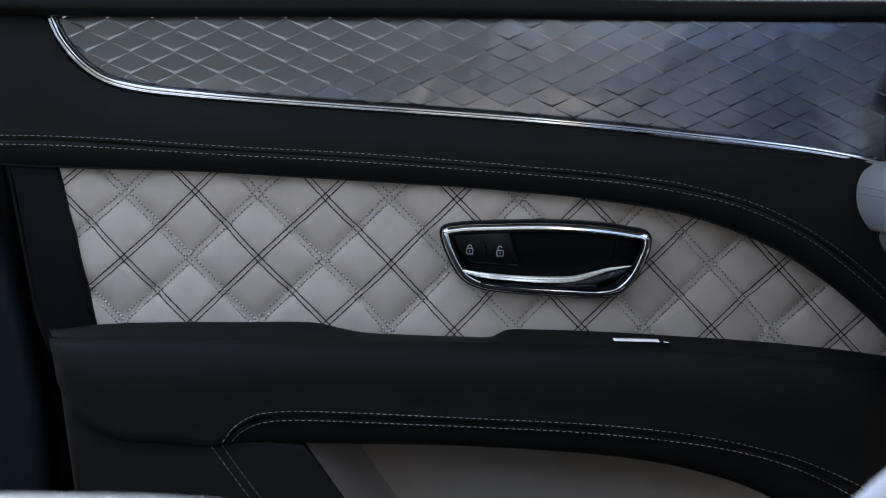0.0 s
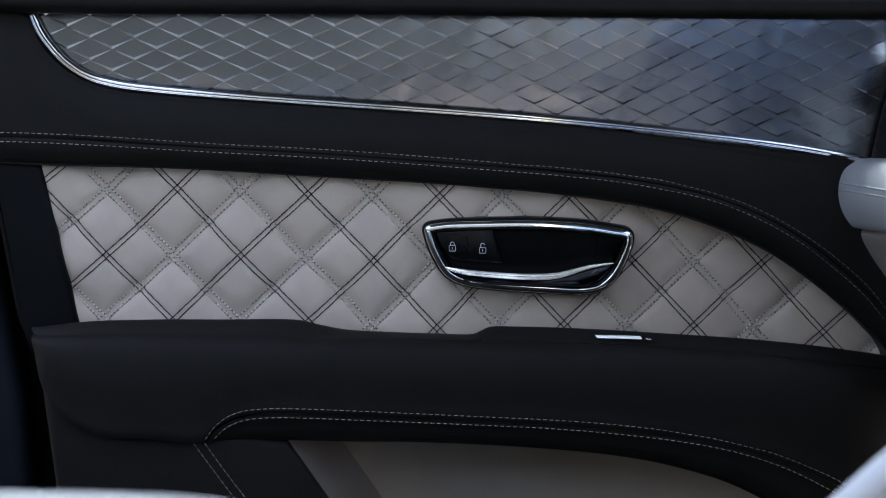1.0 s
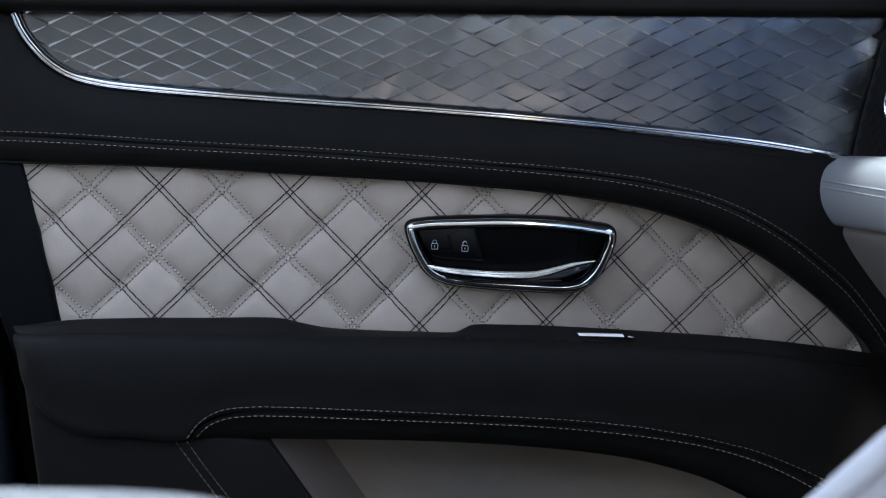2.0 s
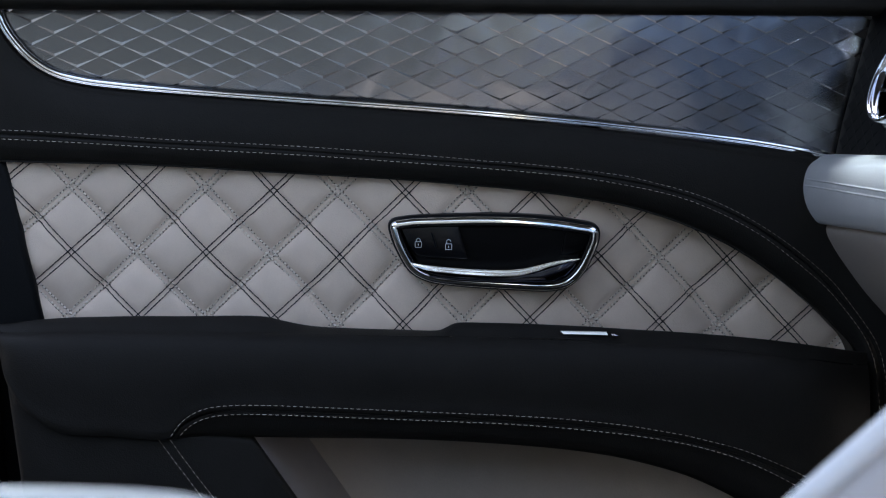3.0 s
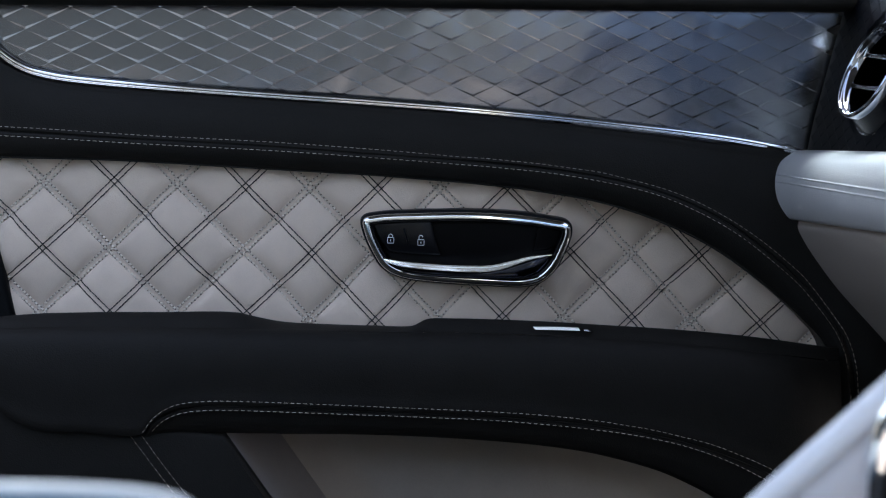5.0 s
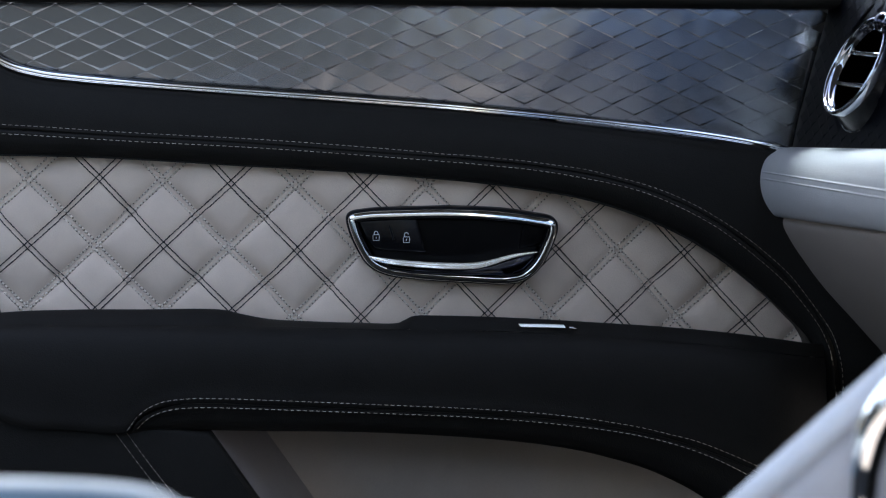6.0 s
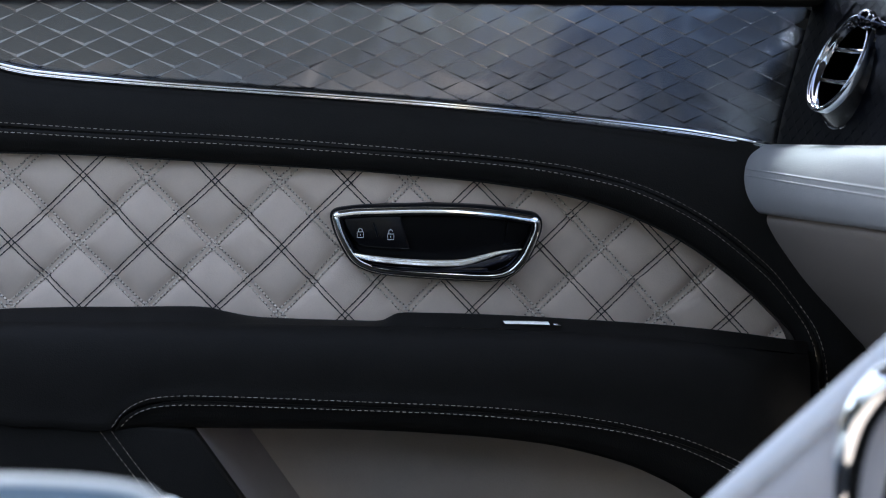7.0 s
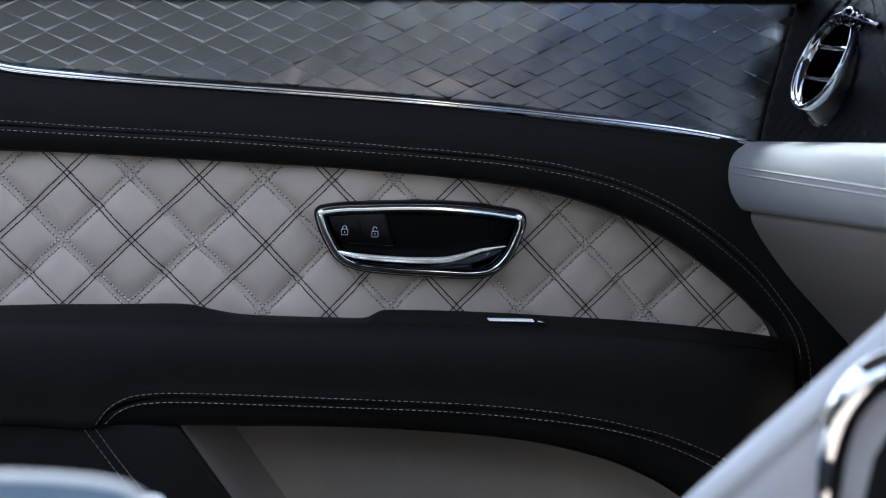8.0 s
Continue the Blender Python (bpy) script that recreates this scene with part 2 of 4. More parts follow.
def seam(name, line, tree, parent, label, pitch=0.0052, length=0.0036, width=0.00036):
    """A row of white stitches lying on a pad along a line (x, z)."""
    store = ([], [])
    pts = even(line, pitch)
    for a, b in zip(pts[:-1], pts[1:]):
        m = (a + b) / 2
        p, nrm, _, _ = tree.ray_cast(Vector((m[0], -0.6, m[1])), Vector((0, 1, 0)))
        if p is None:
            continue
        if nrm.y > 0:
            nrm = -nrm
        d = Vector((b[0] - a[0], 0, b[1] - a[1]))
        add_stitch(store, p + nrm * 0.0001, d, nrm, length * random.uniform(0.92, 1.06), width, 0.0004)
    return stitches(name, store, WHITE_THREAD, parent, label)


def tree_of(bm):
    bmesh.ops.recalc_face_normals(bm, faces=bm.faces)
    bm.normal_update()
    return BVHTree.FromBMesh(bm)


def trees(*bms):
    return [tree_of(b) for b in bms]


# ---- the car around ----


def prism(plan, low, high):
    """An upright block over a plan (x, y)."""
    bm = bmesh.new()
    rings = [[bm.verts.new((x, y, z)) for x, y in plan] for z in (low, high)]
    bm.faces.new(rings[0])
    bm.faces.new(rings[1])
    for q in range(len(plan)):
        bm.faces.new((rings[0][q - 1], rings[0][q], rings[1][q], rings[1][q - 1]))
    return bm


def joined(*bms):
    """Several shapes as one."""
    bm = bmesh.new()
    for b in bms:
        me = bpy.data.meshes.new("tmp")
        b.to_mesh(me)
        b.free()
        bm.from_mesh(me)
        bpy.data.meshes.remove(me)
    return bm


ground = tagged(part("ground", sheet([[(-40, -40, 0), (40, -40, 0)], [(-40, 40, 0), (40, 40, 0)]]), ASPHALT, None), "light warm grey paving the car stands on", "ground", kind="structure")
# unseen walls added outside to cut sky light and colour the inlay's reflections
added_wall_south = tagged(part("added_wall_south", box((0.75, -8.4, 0.0), (10.0, -8.0, 3.0), 0.02), PAINTED, None), "plain blue-grey wall, unseen, added to tint the inlay's reflections", "wall", kind="structure")
added_wall_west = tagged(part("added_wall_west", box((-10.0, -8.3, 0.0), (0.58, -8.0, 3.4), 0.02), RENDERED, None), "plain dark grey-green wall, unseen, added to limit sky light and reflections", "wall", kind="structure")
added_wall_north = tagged(part("added_wall_north", box((-6.4, -8.0, 0.0), (-6.0, 5.0, 2.6), 0.03), RENDERED, None), "plain dark grey-green wall, unseen, added to limit sky light and reflections", "wall", kind="structure")
# the camera's side: doorway between unseen walls over a sill, added to block light
light_block_east = tagged(part("light_block_east", joined(prism([(0.74, -1.52), (0.80, -1.50), (0.43, -2.55), (0.37, -2.53)], 0.2, 1.18), prism([(0.74, -1.52), (0.80, -1.44), (1.5, -1.44), (1.5, -1.52)], 0.2, 1.25)), DARK_BLUE, None, smooth=False), "plain dark blue block, unseen, added to shade the right and tint reflections", "wall", kind="structure")
# low and rear blocks are unseen too; their heights set how much sky enters
light_block_low = tagged(part("light_block_low", joined(prism([(-0.6, -1.36), (-0.6, -1.16), (0.28, -1.16), (0.28, -1.36)], 0.36, 0.66), prism([(0.28, -1.36), (0.28, -1.18), (0.78, -1.18), (0.78, -1.36)], 0.36, 0.98)), BLACK_VINYL, None, smooth=False), "low dark block along the open side, unseen, added to cut low light", "wall", kind="structure")
light_block_rear = tagged(part("light_block_rear", joined(prism([(-1.9, -1.5), (-1.9, -1.42), (-0.74, -1.42), (-0.74, -1.5)], 0.2, 1.22), prism([(-0.86, -1.5), (-0.86, -1.42), (-0.74, -1.42), (-0.74, -1.5)], 1.22, 1.56), prism([(-1.9, 0.06), (-1.9, -1.42), (-1.82, -1.42), (-1.82, 0.06)], 0.2, 1.56)), BLACK_VINYL, None, smooth=False), "plain dark blocks round the rear cabin, unseen, added to limit light", "wall", kind="structure")
floor = tagged(part("floor", box((-1.8, -1.5, 0.30), (1.5, 0.16, 0.38), 0.01), CARPET, None), "dark carpeted car floor", "floor", kind="structure")
# unseen roof: opening and low front header are added to steer the light
RX0, RX1, RY0, RY1 = -1.25, -0.22, -1.40, -0.05
ceiling = tagged(part("ceiling", joined(
    prism([(-1.9, 0.06), (-1.9, -1.5), (RX0, -1.5), (RX0, 0.06)], 1.56, 1.60),
    prism([(RX0, RY0), (RX0, -1.5), (RX1, -1.5), (RX1, RY0)], 1.56, 1.60),
    prism([(RX0, 0.06), (RX0, RY1), (RX1, RY1), (RX1, 0.06)], 1.56, 1.60),
    prism([(RX1, 0.06), (RX1, -1.5), (0.46, -1.5), (0.46, 0.06)], 1.56, 1.60),
    prism([(0.22, -1.50), (0.22, -1.44), (0.85, -1.44), (0.85, -1.50)], 1.30, 1.60)), HEADLINER, None, smooth=False), "dark grey roof lining, unseen, with an opening and header added to steer light", "ceiling", kind="structure")

# ---- the door ----
door = thing("car_door", (0.0, 0.06, 0.36), "closed black and pale grey leather car door with metal inlay", "car door")

# carrier behind all the pads
shell_line = [(-0.3744, 1.1886), (-0.3752, 1.0452), (-0.3722, 1.0113), (-0.3480, 0.8891), (-0.3367, 0.8496), (-0.3266, 0.7998), (0.5472, 0.7998), (0.5329, 1.1886)]
part("carrier", slab(shell_line, 0.053, 0.132, 0.006), BLACK_VINYL, door, "black moulded door carrier")

part("outer_skin", box((-0.75, 0.134, 0.385), (0.80, 0.145, 1.15), 0.004), BLACK_VINYL, door, "black outer door skin")
part("hinge_end", box((0.45, 0.022, 0.385), (0.80, 0.132, 0.795), 0.004), BLACK_VINYL, door, "black hinge end of the door")

TRIM = [(-0.3286, 1.1470), (-0.3228, 1.1329), (-0.3140, 1.1197), (-0.3011, 1.1060), (-0.2823, 1.0941), (-0.2586, 1.0875), (-0.2254, 1.0832), (-0.1827, 1.0794), (-0.0876, 1.0723), (0.0267, 1.0642), (0.1029, 1.0580), (0.1983, 1.0485), (0.2700, 1.0399), (0.3178, 1.0332), (0.3706, 1.0236)]

# metal inlay: base plate and its scales
inlay = part("metal_inlay", slab([(-0.3366, 1.1554), (0.3840, 1.1554), (0.3800, 1.0152), (0.3745, 1.0164), (0.1040, 1.0492), (-0.1847, 1.0694), (-0.2806, 1.0814), (-0.3279, 1.1173)], 0.0175, 0.0215, 0.001), SATIN_METAL, door, "satin metal inlay of overlapping diamond scales")
SCALE_W, SCALE_H = 0.0375, 0.0187


def scale_mesh(name, w, h, lift, lap, mat_):
    """A diamond scale, gently dished, its foot raised over its neighbours: the two lower edges end in bevels that widen towards the foot."""
    bm = bmesh.new()
    g = 0.00004
    left, top, right, foot = (-w / 2 + g, 0, 0), (0, 0.0, h / 2 - g), (w / 2 - g, 0, 0), (0, 0.0, -h / 2 + g)
    lip = (0, -lift, -h / 2 + lap)
    mid = (0, -lift * 0.35, h * 0.08)
    for f in ((left, mid, top), (top, mid, right), (left, lip, mid), (mid, lip, right)):
        bm.faces.new([bm.verts.new(p) for p in f]).smooth = True
    bmesh.ops.remove_doubles(bm, verts=bm.verts[:], dist=0.00001)
    for tri in ((left, foot, lip), (lip, foot, right)):
        bm.faces.new([bm.verts.new(p) for p in tri])
    me = bpy.data.meshes.new(name)
    for f in bm.faces:
        f.normal_update()
        if f.normal.y > 0:
            f.normal_flip()
    bm.to_mesh(me)
    bm.free()
    me.materials.append(mat_)
    return me


flat_me = scale_mesh("metal_scale", SCALE_W, SCALE_H, 0.00019, 0.0019, SATIN_METAL)

# chrome strip under the inlay
strip_section = [(0.0036, 0.004), (0.0036, -0.0036), (0.0031, -0.0050), (0.0022, -0.0057), (0.0008, -0.0060), (-0.0004, -0.0056), (-0.0010, -0.0046), (-0.0013, -0.0034), (-0.0017, -0.0034), (-0.0020, -0.0048), (-0.0025, -0.0054), (-0.0031, -0.0050), (-0.0034, -0.0040), (-0.0034, 0.004)]
part("chrome_strip", sweep(curve(TRIM, 8), strip_section, size=lambda s: 0.9 if s < 0.3 else 0.9 - 0.3 * (s - 0.3)), CHROME, door, "polished chrome strip")

# top rail below the window
part("top_rail", loft([(-0.4084, 1.1724), (-0.1815, 1.1720), (0.0076, 1.1695), (0.1968, 1.1650), (0.4333, 1.1640)], [(-0.4043, 1.1510), (-0.3249, 1.1468), (-0.0393, 1.1454), (0.1948, 1.1426), (0.4290, 1.1412)],
     [(0.0, 0.03), (-0.02, 0.0), (0.06, -0.022), (0.5, -0.032), (0.9, -0.026), (1.0, -0.012), (0.98, 0.015)]), BLACK_LEATHER, door, "black leather window rail")

# upper pad in two pieces, with a sewn crease between them
SEAM_MID = [(-0.4092, 1.0445), (-0.3524, 1.0436), (-0.3240, 1.0426), (-0.3051, 1.0422), (-0.2885, 1.0412), (-0.2719, 1.0407), (-0.2483, 1.0388), (-0.2199, 1.0369), (-0.1820, 1.0346), (-0.0872, 1.0293), (0.0266, 1.0208), (0.1025, 1.0155), (0.1643, 1.0089), (0.2357, 0.9946), (0.3029, 0.9668), (0.3611, 0.9245), (0.4016, 0.8771), (0.4158, 0.8465), (0.4241, 0.7276)]
UP_TOP = [(-0.4090, 1.1517), (-0.3427, 1.1498), (-0.3310, 1.1456), (-0.3257, 1.1301), (-0.3170, 1.1159), (-0.3030, 1.1017), (-0.2838, 1.0899), (-0.2597, 1.0832), (-0.2255, 1.0789), (-0.1827, 1.0751), (-0.0876, 1.0685), (0.0267, 1.0604), (0.1029, 1.0542), (0.1984, 1.0437), (0.2940, 1.0318), (0.3717, 1.0183), (0.4010, 0.9601), (0.4520, 0.8629), (0.4904, 0.7246)]
up_bm = loft(UP_TOP, SEAM_MID, [(0.0, 0.008), (0.0, -0.002), (0.12, -0.008), (0.5, -0.0135), (0.9, -0.0145), (0.985, -0.0142), (1.0, -0.0118), (1.0, 0.004)])
LOW_EDGE = [(-0.4126, 1.0241), (-0.3244, 1.0193), (-0.2121, 1.0164), (-0.0880, 1.0092), (0.0077, 1.0035), (0.0555, 0.9996), (0.1034, 0.9953), (0.1513, 0.9891), (0.1993, 0.9804), (0.2474, 0.9650), (0.2958, 0.9418), (0.3447, 0.9068), (0.3782, 0.8766), (0.3967, 0.8531), (0.4065, 0.7246)]
SEAM_LOW = [(-0.4092, 1.0445), (-0.3216, 1.0431), (-0.2104, 1.0365), (-0.0872, 1.0298), (0.0076, 1.0227), (0.0550, 1.0194), (0.1025, 1.0155), (0.1643, 1.0089), (0.2119, 1.0008), (0.2596, 0.9874), (0.3029, 0.9668), (0.3416, 0.9404), (0.3748, 0.9110), (0.4056, 0.8708), (0.4241, 0.7276)]
low_bm = loft(SEAM_LOW, LOW_EDGE, [(0.0, 0.004), (0.0, -0.0118), (0.03, -0.0142), (0.2, -0.0147), (0.6, -0.012), (0.92, -0.006), (1.0, 0.0), (1.0, 0.050)])
up_tree, low_tree = trees(up_bm, low_bm)
part("upper_pad", up_bm, BLACK_LEATHER, door, "black leather shoulder pad")
part("lower_band", low_bm, BLACK_LEATHER, door, "black leather band above the quilting")
SEAM_A = [(-0.4086, 1.0480), (-0.3424, 1.0475), (-0.2762, 1.0447), (-0.1817, 1.0385), (-0.0682, 1.0324), (0.0549, 1.0229), (0.0786, 1.0205), (0.1023, 1.0191), (0.1261, 1.0167), (0.1498, 1.0143), (0.1735, 1.0110), (0.1973, 1.0077), (0.2211, 1.0020), (0.2449, 0.9958), (0.2688, 0.9877), (0.2927, 0.9767), (0.3168, 0.9628), (0.3410, 0.9460), (0.3653, 0.9258), (0.3761, 0.9152), (0.4008, 0.8834), (0.4108, 0.8688), (0.4170, 0.8542), (0.4214, 0.8348), (0.4231, 0.8069), (0.4273, 0.7282)]
SEAM_B = [(-0.4088, 1.0404), (-0.3425, 1.0400), (-0.2764, 1.0371), (-0.1818, 1.0314), (-0.0682, 1.0253), (0.0550, 1.0162), (0.0787, 1.0143), (0.1024, 1.0124), (0.1261, 1.0101), (0.1498, 1.0077), (0.1736, 1.0043), (0.1974, 1.0001), (0.2212, 0.9953), (0.2450, 0.9891), (0.2689, 0.9800), (0.2929, 0.9685), (0.3170, 0.9542), (0.3412, 0.9359), (0.3656, 0.9152), (0.3764, 0.9041), (0.4011, 0.8722), (0.4087, 0.8567), (0.4135, 0.8396), (0.4160, 0.8201), (0.4176, 0.7971), (0.4215, 0.7282)]
seam("stitching", curve(SEAM_A), up_tree, door, "white twin seam stitching")
seam("stitching", curve(SEAM_B), low_tree, door, "white twin seam stitching")

part("rear_pad", slab([(-0.3725, 1.0255), (-0.3248, 1.0207), (-0.2947, 0.8815), (-0.3205, 0.8678), (-0.3344, 0.8531), (-0.3479, 0.8922), (-0.3672, 1.0083)], -0.004, 0.02, 0.005), BLACK_VINYL, door, "black door edge beside the quilting")

# quilted centre panel
QUILT = [(-0.3267, 1.0227), (-0.2951, 0.8825), (-0.0888, 0.8678), (0.1526, 0.8654), (0.3972, 0.8531), (0.3889, 0.8727), (0.3446, 0.9117), (0.2957, 0.9481), (0.2473, 0.9717), (0.1992, 0.9862), (0.1033, 1.0011), (-0.0879, 1.0155), (-0.2121, 1.0227)]
quilt = part("quilted_panel", slab(QUILT, 0.046, 0.052, 0.0005), QUILT_LEATHER, door, "pale grey leather panel quilted in diamonds")
# the sewn lattice: crossing i along and j down, with the small wander of the real seams
WANDER = [(1, -1, 1.5, 2.4), (3, -1, -1.2, -0.9), (5, -1, -0.2, -1.5), (0, 0, -1.2, -1.6), (2, 0, -1.1, 1.8), (8, 0, 0.8, 1.0), (10, 0, 0.9, -0.3), (1, 1, -1.3, 0.1), (3, 1, 1.8, 2.4), (5, 1, 0.4, -2.8),
          (7, 1, -0.5, 1.0), (9, 1, 1.1, 1.1), (11, 1, 0.5, -1.5), (0, -1, 2.0, -1.7), (2, -1, -0.8, 1.5), (4, 1, 1.2, -3.0), (10, 1, -2.0, 0.2)]
QUILT_Y = 0.008


def node(i, j, pale=0.0):
    """A place on the lattice; the pale seams lie a little off the middle between the dark ones."""
    x = -0.270657 + 0.058093 * i - 0.001572 * j - 0.000487 * i * i + 0.000024 * i ** 3 - 0.002312 * pale
    z = 0.943865 - 0.002716 * i - 0.055777 * j + 0.00043 * i * i - 0.000025 * i ** 3 - 0.000505 * pale
    total = 0.35
    dx = dz = 0.0
    for a, b, ox, oz in WANDER:
        w = math.exp(-((i - a) ** 2 + (j - b) ** 2) / 0.55)
        total += w
        dx += w * ox
        dz += w * oz
    return Vector((x + 0.00135 * dx / total, QUILT_Y, z + 0.00135 * dz / total))


def sunk(p):
    """The panel sinks deeper into the door towards its hinge end."""
    g = min(1.0, max(0.0, (p.x - 0.02) / 0.38))
    d = 0.034 * g * g * (3 - 2 * g)
    k = 1 + d / 1.761
    return Vector((p.x * k, p.y + d, 1.16 + (p.z - 1.16) * k))


def pale_share(i, j):
    return (2 - math.cos(math.pi * (i - j)) - math.cos(math.pi * (i + j))) / 4


SEAM_GAP = 0.0395


def quilt_height(a, b, puff=0.0058):
    """The padding's height on the lattice: deep creases along the pale seams, shallow ones along the dark."""
    du, dv = [abs((q % 2) - 1) * SEAM_GAP for q in (a - b, a + b)]
    near = min(du, dv)
    if near < 0.0022:
        return 0.0003 * (1 - (near / 0.0022) ** 2)
    hu, hv = [1 - math.exp(-(d - 0.0022) / 0.0060) if d > 0.0022 else 0.0 for d in (du, dv)]
    sewn = sum(math.exp(-((SEAM_GAP - d) / 0.0042) ** 2) for d in (du, dv))
    return max(0.0, (puff + 0.0009 * noise.noise(Vector((a * 2.3, b * 2.3, 7.0)))) * hu * hv - 0.0013 * min(1.0, sewn))


def quilt_diamond(i, j):
    """One diamond between four seams with its middle at (i, j) of the lattice, cut off along the panel's rear edge."""
    bm = bmesh.new()
    side = SEAM_GAP / 2
    steps = [0.0, 0.0012, 0.0018, 0.0022, 0.0029, 0.0042, 0.0062, 0.0090, 0.0125, 0.0162]
    line = [d / side - 1 for d in steps] + [0.0] + [1 - d / side for d in steps[::-1]]
    g = []
    for s in line:
        row = []
        for t in line:
            a, b = i + 0.25 * (s + t), j + 0.25 * (s - t)
            row.append(bm.verts.new(sunk(node(a, b, pale_share(a, b)) + Vector((0, -quilt_height(a, b), 0)))))
        g.append(row)
    n = len(line) - 1
    for a in range(n):
        for b in range(n):
            bm.faces.new((g[a][b], g[a + 1][b], g[a + 1][b + 1], g[a][b + 1]))
    (ax, az), (bx, bz) = QUILT[0], QUILT[1]
    out_n = Vector((az - bz, 0.0, bx - ax)) * -1
    bmesh.ops.bisect_plane(bm, geom=bm.verts[:] + bm.edges[:] + bm.faces[:], plane_co=(ax, 0, az), plane_no=out_n, clear_outer=True)
    return bm


# ---- door handle ----
HANDLE = [(0.0005, 0.9668), (0.0129, 0.9702), (0.0457, 0.9716), (0.0838, 0.9721), (0.1219, 0.9707), (0.1553, 0.9663), (0.1729, 0.9620), (0.1744, 0.9558), (0.1703, 0.9419), (0.1610, 0.9245), (0.1496, 0.9144), (0.1358, 0.9110), (0.1033, 0.9120), (0.0554, 0.9154), (0.0315, 0.9192), (0.0177, 0.9265), (0.0086, 0.9399), (0.0014, 0.9572)]
hand_line = curve(HANDLE, 6, True)


def grown(line, d):
    """The closed line moved outwards by d."""
    e = np.roll(line, -1, 0) - np.roll(line, 1, 0)
    e = e / np.linalg.norm(e, axis=1)[:, None]
    n = np.stack([-e[:, 1], e[:, 0]], 1)
    c = line.mean(0)
    if np.sum(n * (line - c)) < 0:
        n = -n
    return line + n * d


handle = part("door_handle", slab(grown(hand_line, 0.0006), 0.0005, 0.012, 0.001), DEEP_BLACK, door, "black recess of the door handle")
part("gasket", sweep(grown(hand_line, 0.0015), [(0.0014, 0.01), (0.0014, -0.002), (0.0009, -0.0048), (-0.0003, -0.0062), (-0.0014, -0.006), (-0.0014, 0.01)], True), SOFT_BLACK, handle, "black rubber surround")
part("chrome_bezel", sweep(grown(hand_line, -0.0021), [(0.0029, 0.001), (0.0029, -0.0100), (0.0026, -0.0112), (0.0019, -0.0120), (0.0002, -0.0123), (-0.0014, -0.0126), (-0.0022, -0.0125), (-0.0027, -0.0119), (-0.0029, -0.0105), (-0.0030, 0.001)], True), CHROME, handle, "polished chrome bezel")
part("recess_wall", sweep(grown(hand_line, -0.0066), [(0.0012, 0.0005), (0.0012, -0.010), (-0.0002, -0.009), (-0.0022, 0.0005)], True), GLOSS_BLACK, handle)
plate_o = [(0.0076, 0.9633), (0.0220, 0.9647), (0.0411, 0.9657), (0.0569, 0.9661), (0.0583, 0.9618), (0.0617, 0.9488), (0.0651, 0.9363), (0.0460, 0.9367), (0.0292, 0.9377), (0.0211, 0.9396), (0.0134, 0.9488)]
part("lock_plate", slab(plate_o, -0.007, 0.001, 0.0022, 4), GLOSS_BLACK, handle, "black plate with the lock buttons")
part("plate_ridge", tube([(0.0340, -0.0070, 0.9590), (0.0357, -0.0078, 0.9535), (0.0375, -0.0070, 0.9470)], 0.0009), SOFT_BLACK, handle, "raised ridge between the lock buttons")
part("recess_end", slab([(0.1480, 0.9640), (0.1600, 0.9622), (0.1690, 0.9590), (0.1640, 0.9440), (0.1570, 0.9400), (0.1440, 0.9390)], -0.0022, 0.001, 0.0018, 4), DEEP_BLACK, handle, "slanted end of the handle recess")
LEVER_TOP = [(0.0153, 0.9351), (0.0315, 0.9327), (0.0554, 0.9303), (0.0840, 0.9289), (0.1079, 0.9293), (0.1222, 0.9322), (0.1389, 0.9361), (0.1584, 0.9380)]
LEVER_LOW = [(0.0191, 0.9313), (0.0315, 0.9279), (0.0554, 0.9250), (0.0841, 0.9231), (0.1079, 0.9236), (0.1203, 0.9265), (0.1384, 0.9327), (0.1589, 0.9375)]
part("pull_lever", loft(LEVER_TOP, LEVER_LOW, [(0.0, 0.0), (0.0, -0.009), (0.3, -0.0128), (0.7, -0.013), (1.0, -0.010), (1.0, 0.0)]), CHROME, handle, "polished chrome pull lever")
cup = slab([(0.1034, 0.9225), (0.1206, 0.9254), (0.1397, 0.9317), (0.1583, 0.9365), (0.1550, 0.9293), (0.1475, 0.9216), (0.1370, 0.9172), (0.1082, 0.9172), (0.0747, 0.9187), (0.0460, 0.9216), (0.0555, 0.9230), (0.0843, 0.9220)], -0.0095, 0.001, 0.0016)
part("lever_body", cup, DARK_CHROME, handle, "dark glossy body of the lever")
LIP_TOP = [(0.0316, 0.9238), (0.0459, 0.9218), (0.0650, 0.9204), (0.0842, 0.9194), (0.1081, 0.9189), (0.1296, 0.9189)]
LIP_LOW = [(0.0325, 0.9230), (0.0497, 0.9204), (0.0651, 0.9189), (0.0842, 0.9177), (0.1081, 0.9172), (0.1311, 0.9185)]
part("lower_lip", loft(LIP_TOP, LIP_LOW, [(0.0, 0.0), (0.0, -0.0095), (0.5, -0.0105), (1.0, -0.0098), (1.0, 0.0)]), DARK_CHROME, handle, "dark chrome lip under the lever")


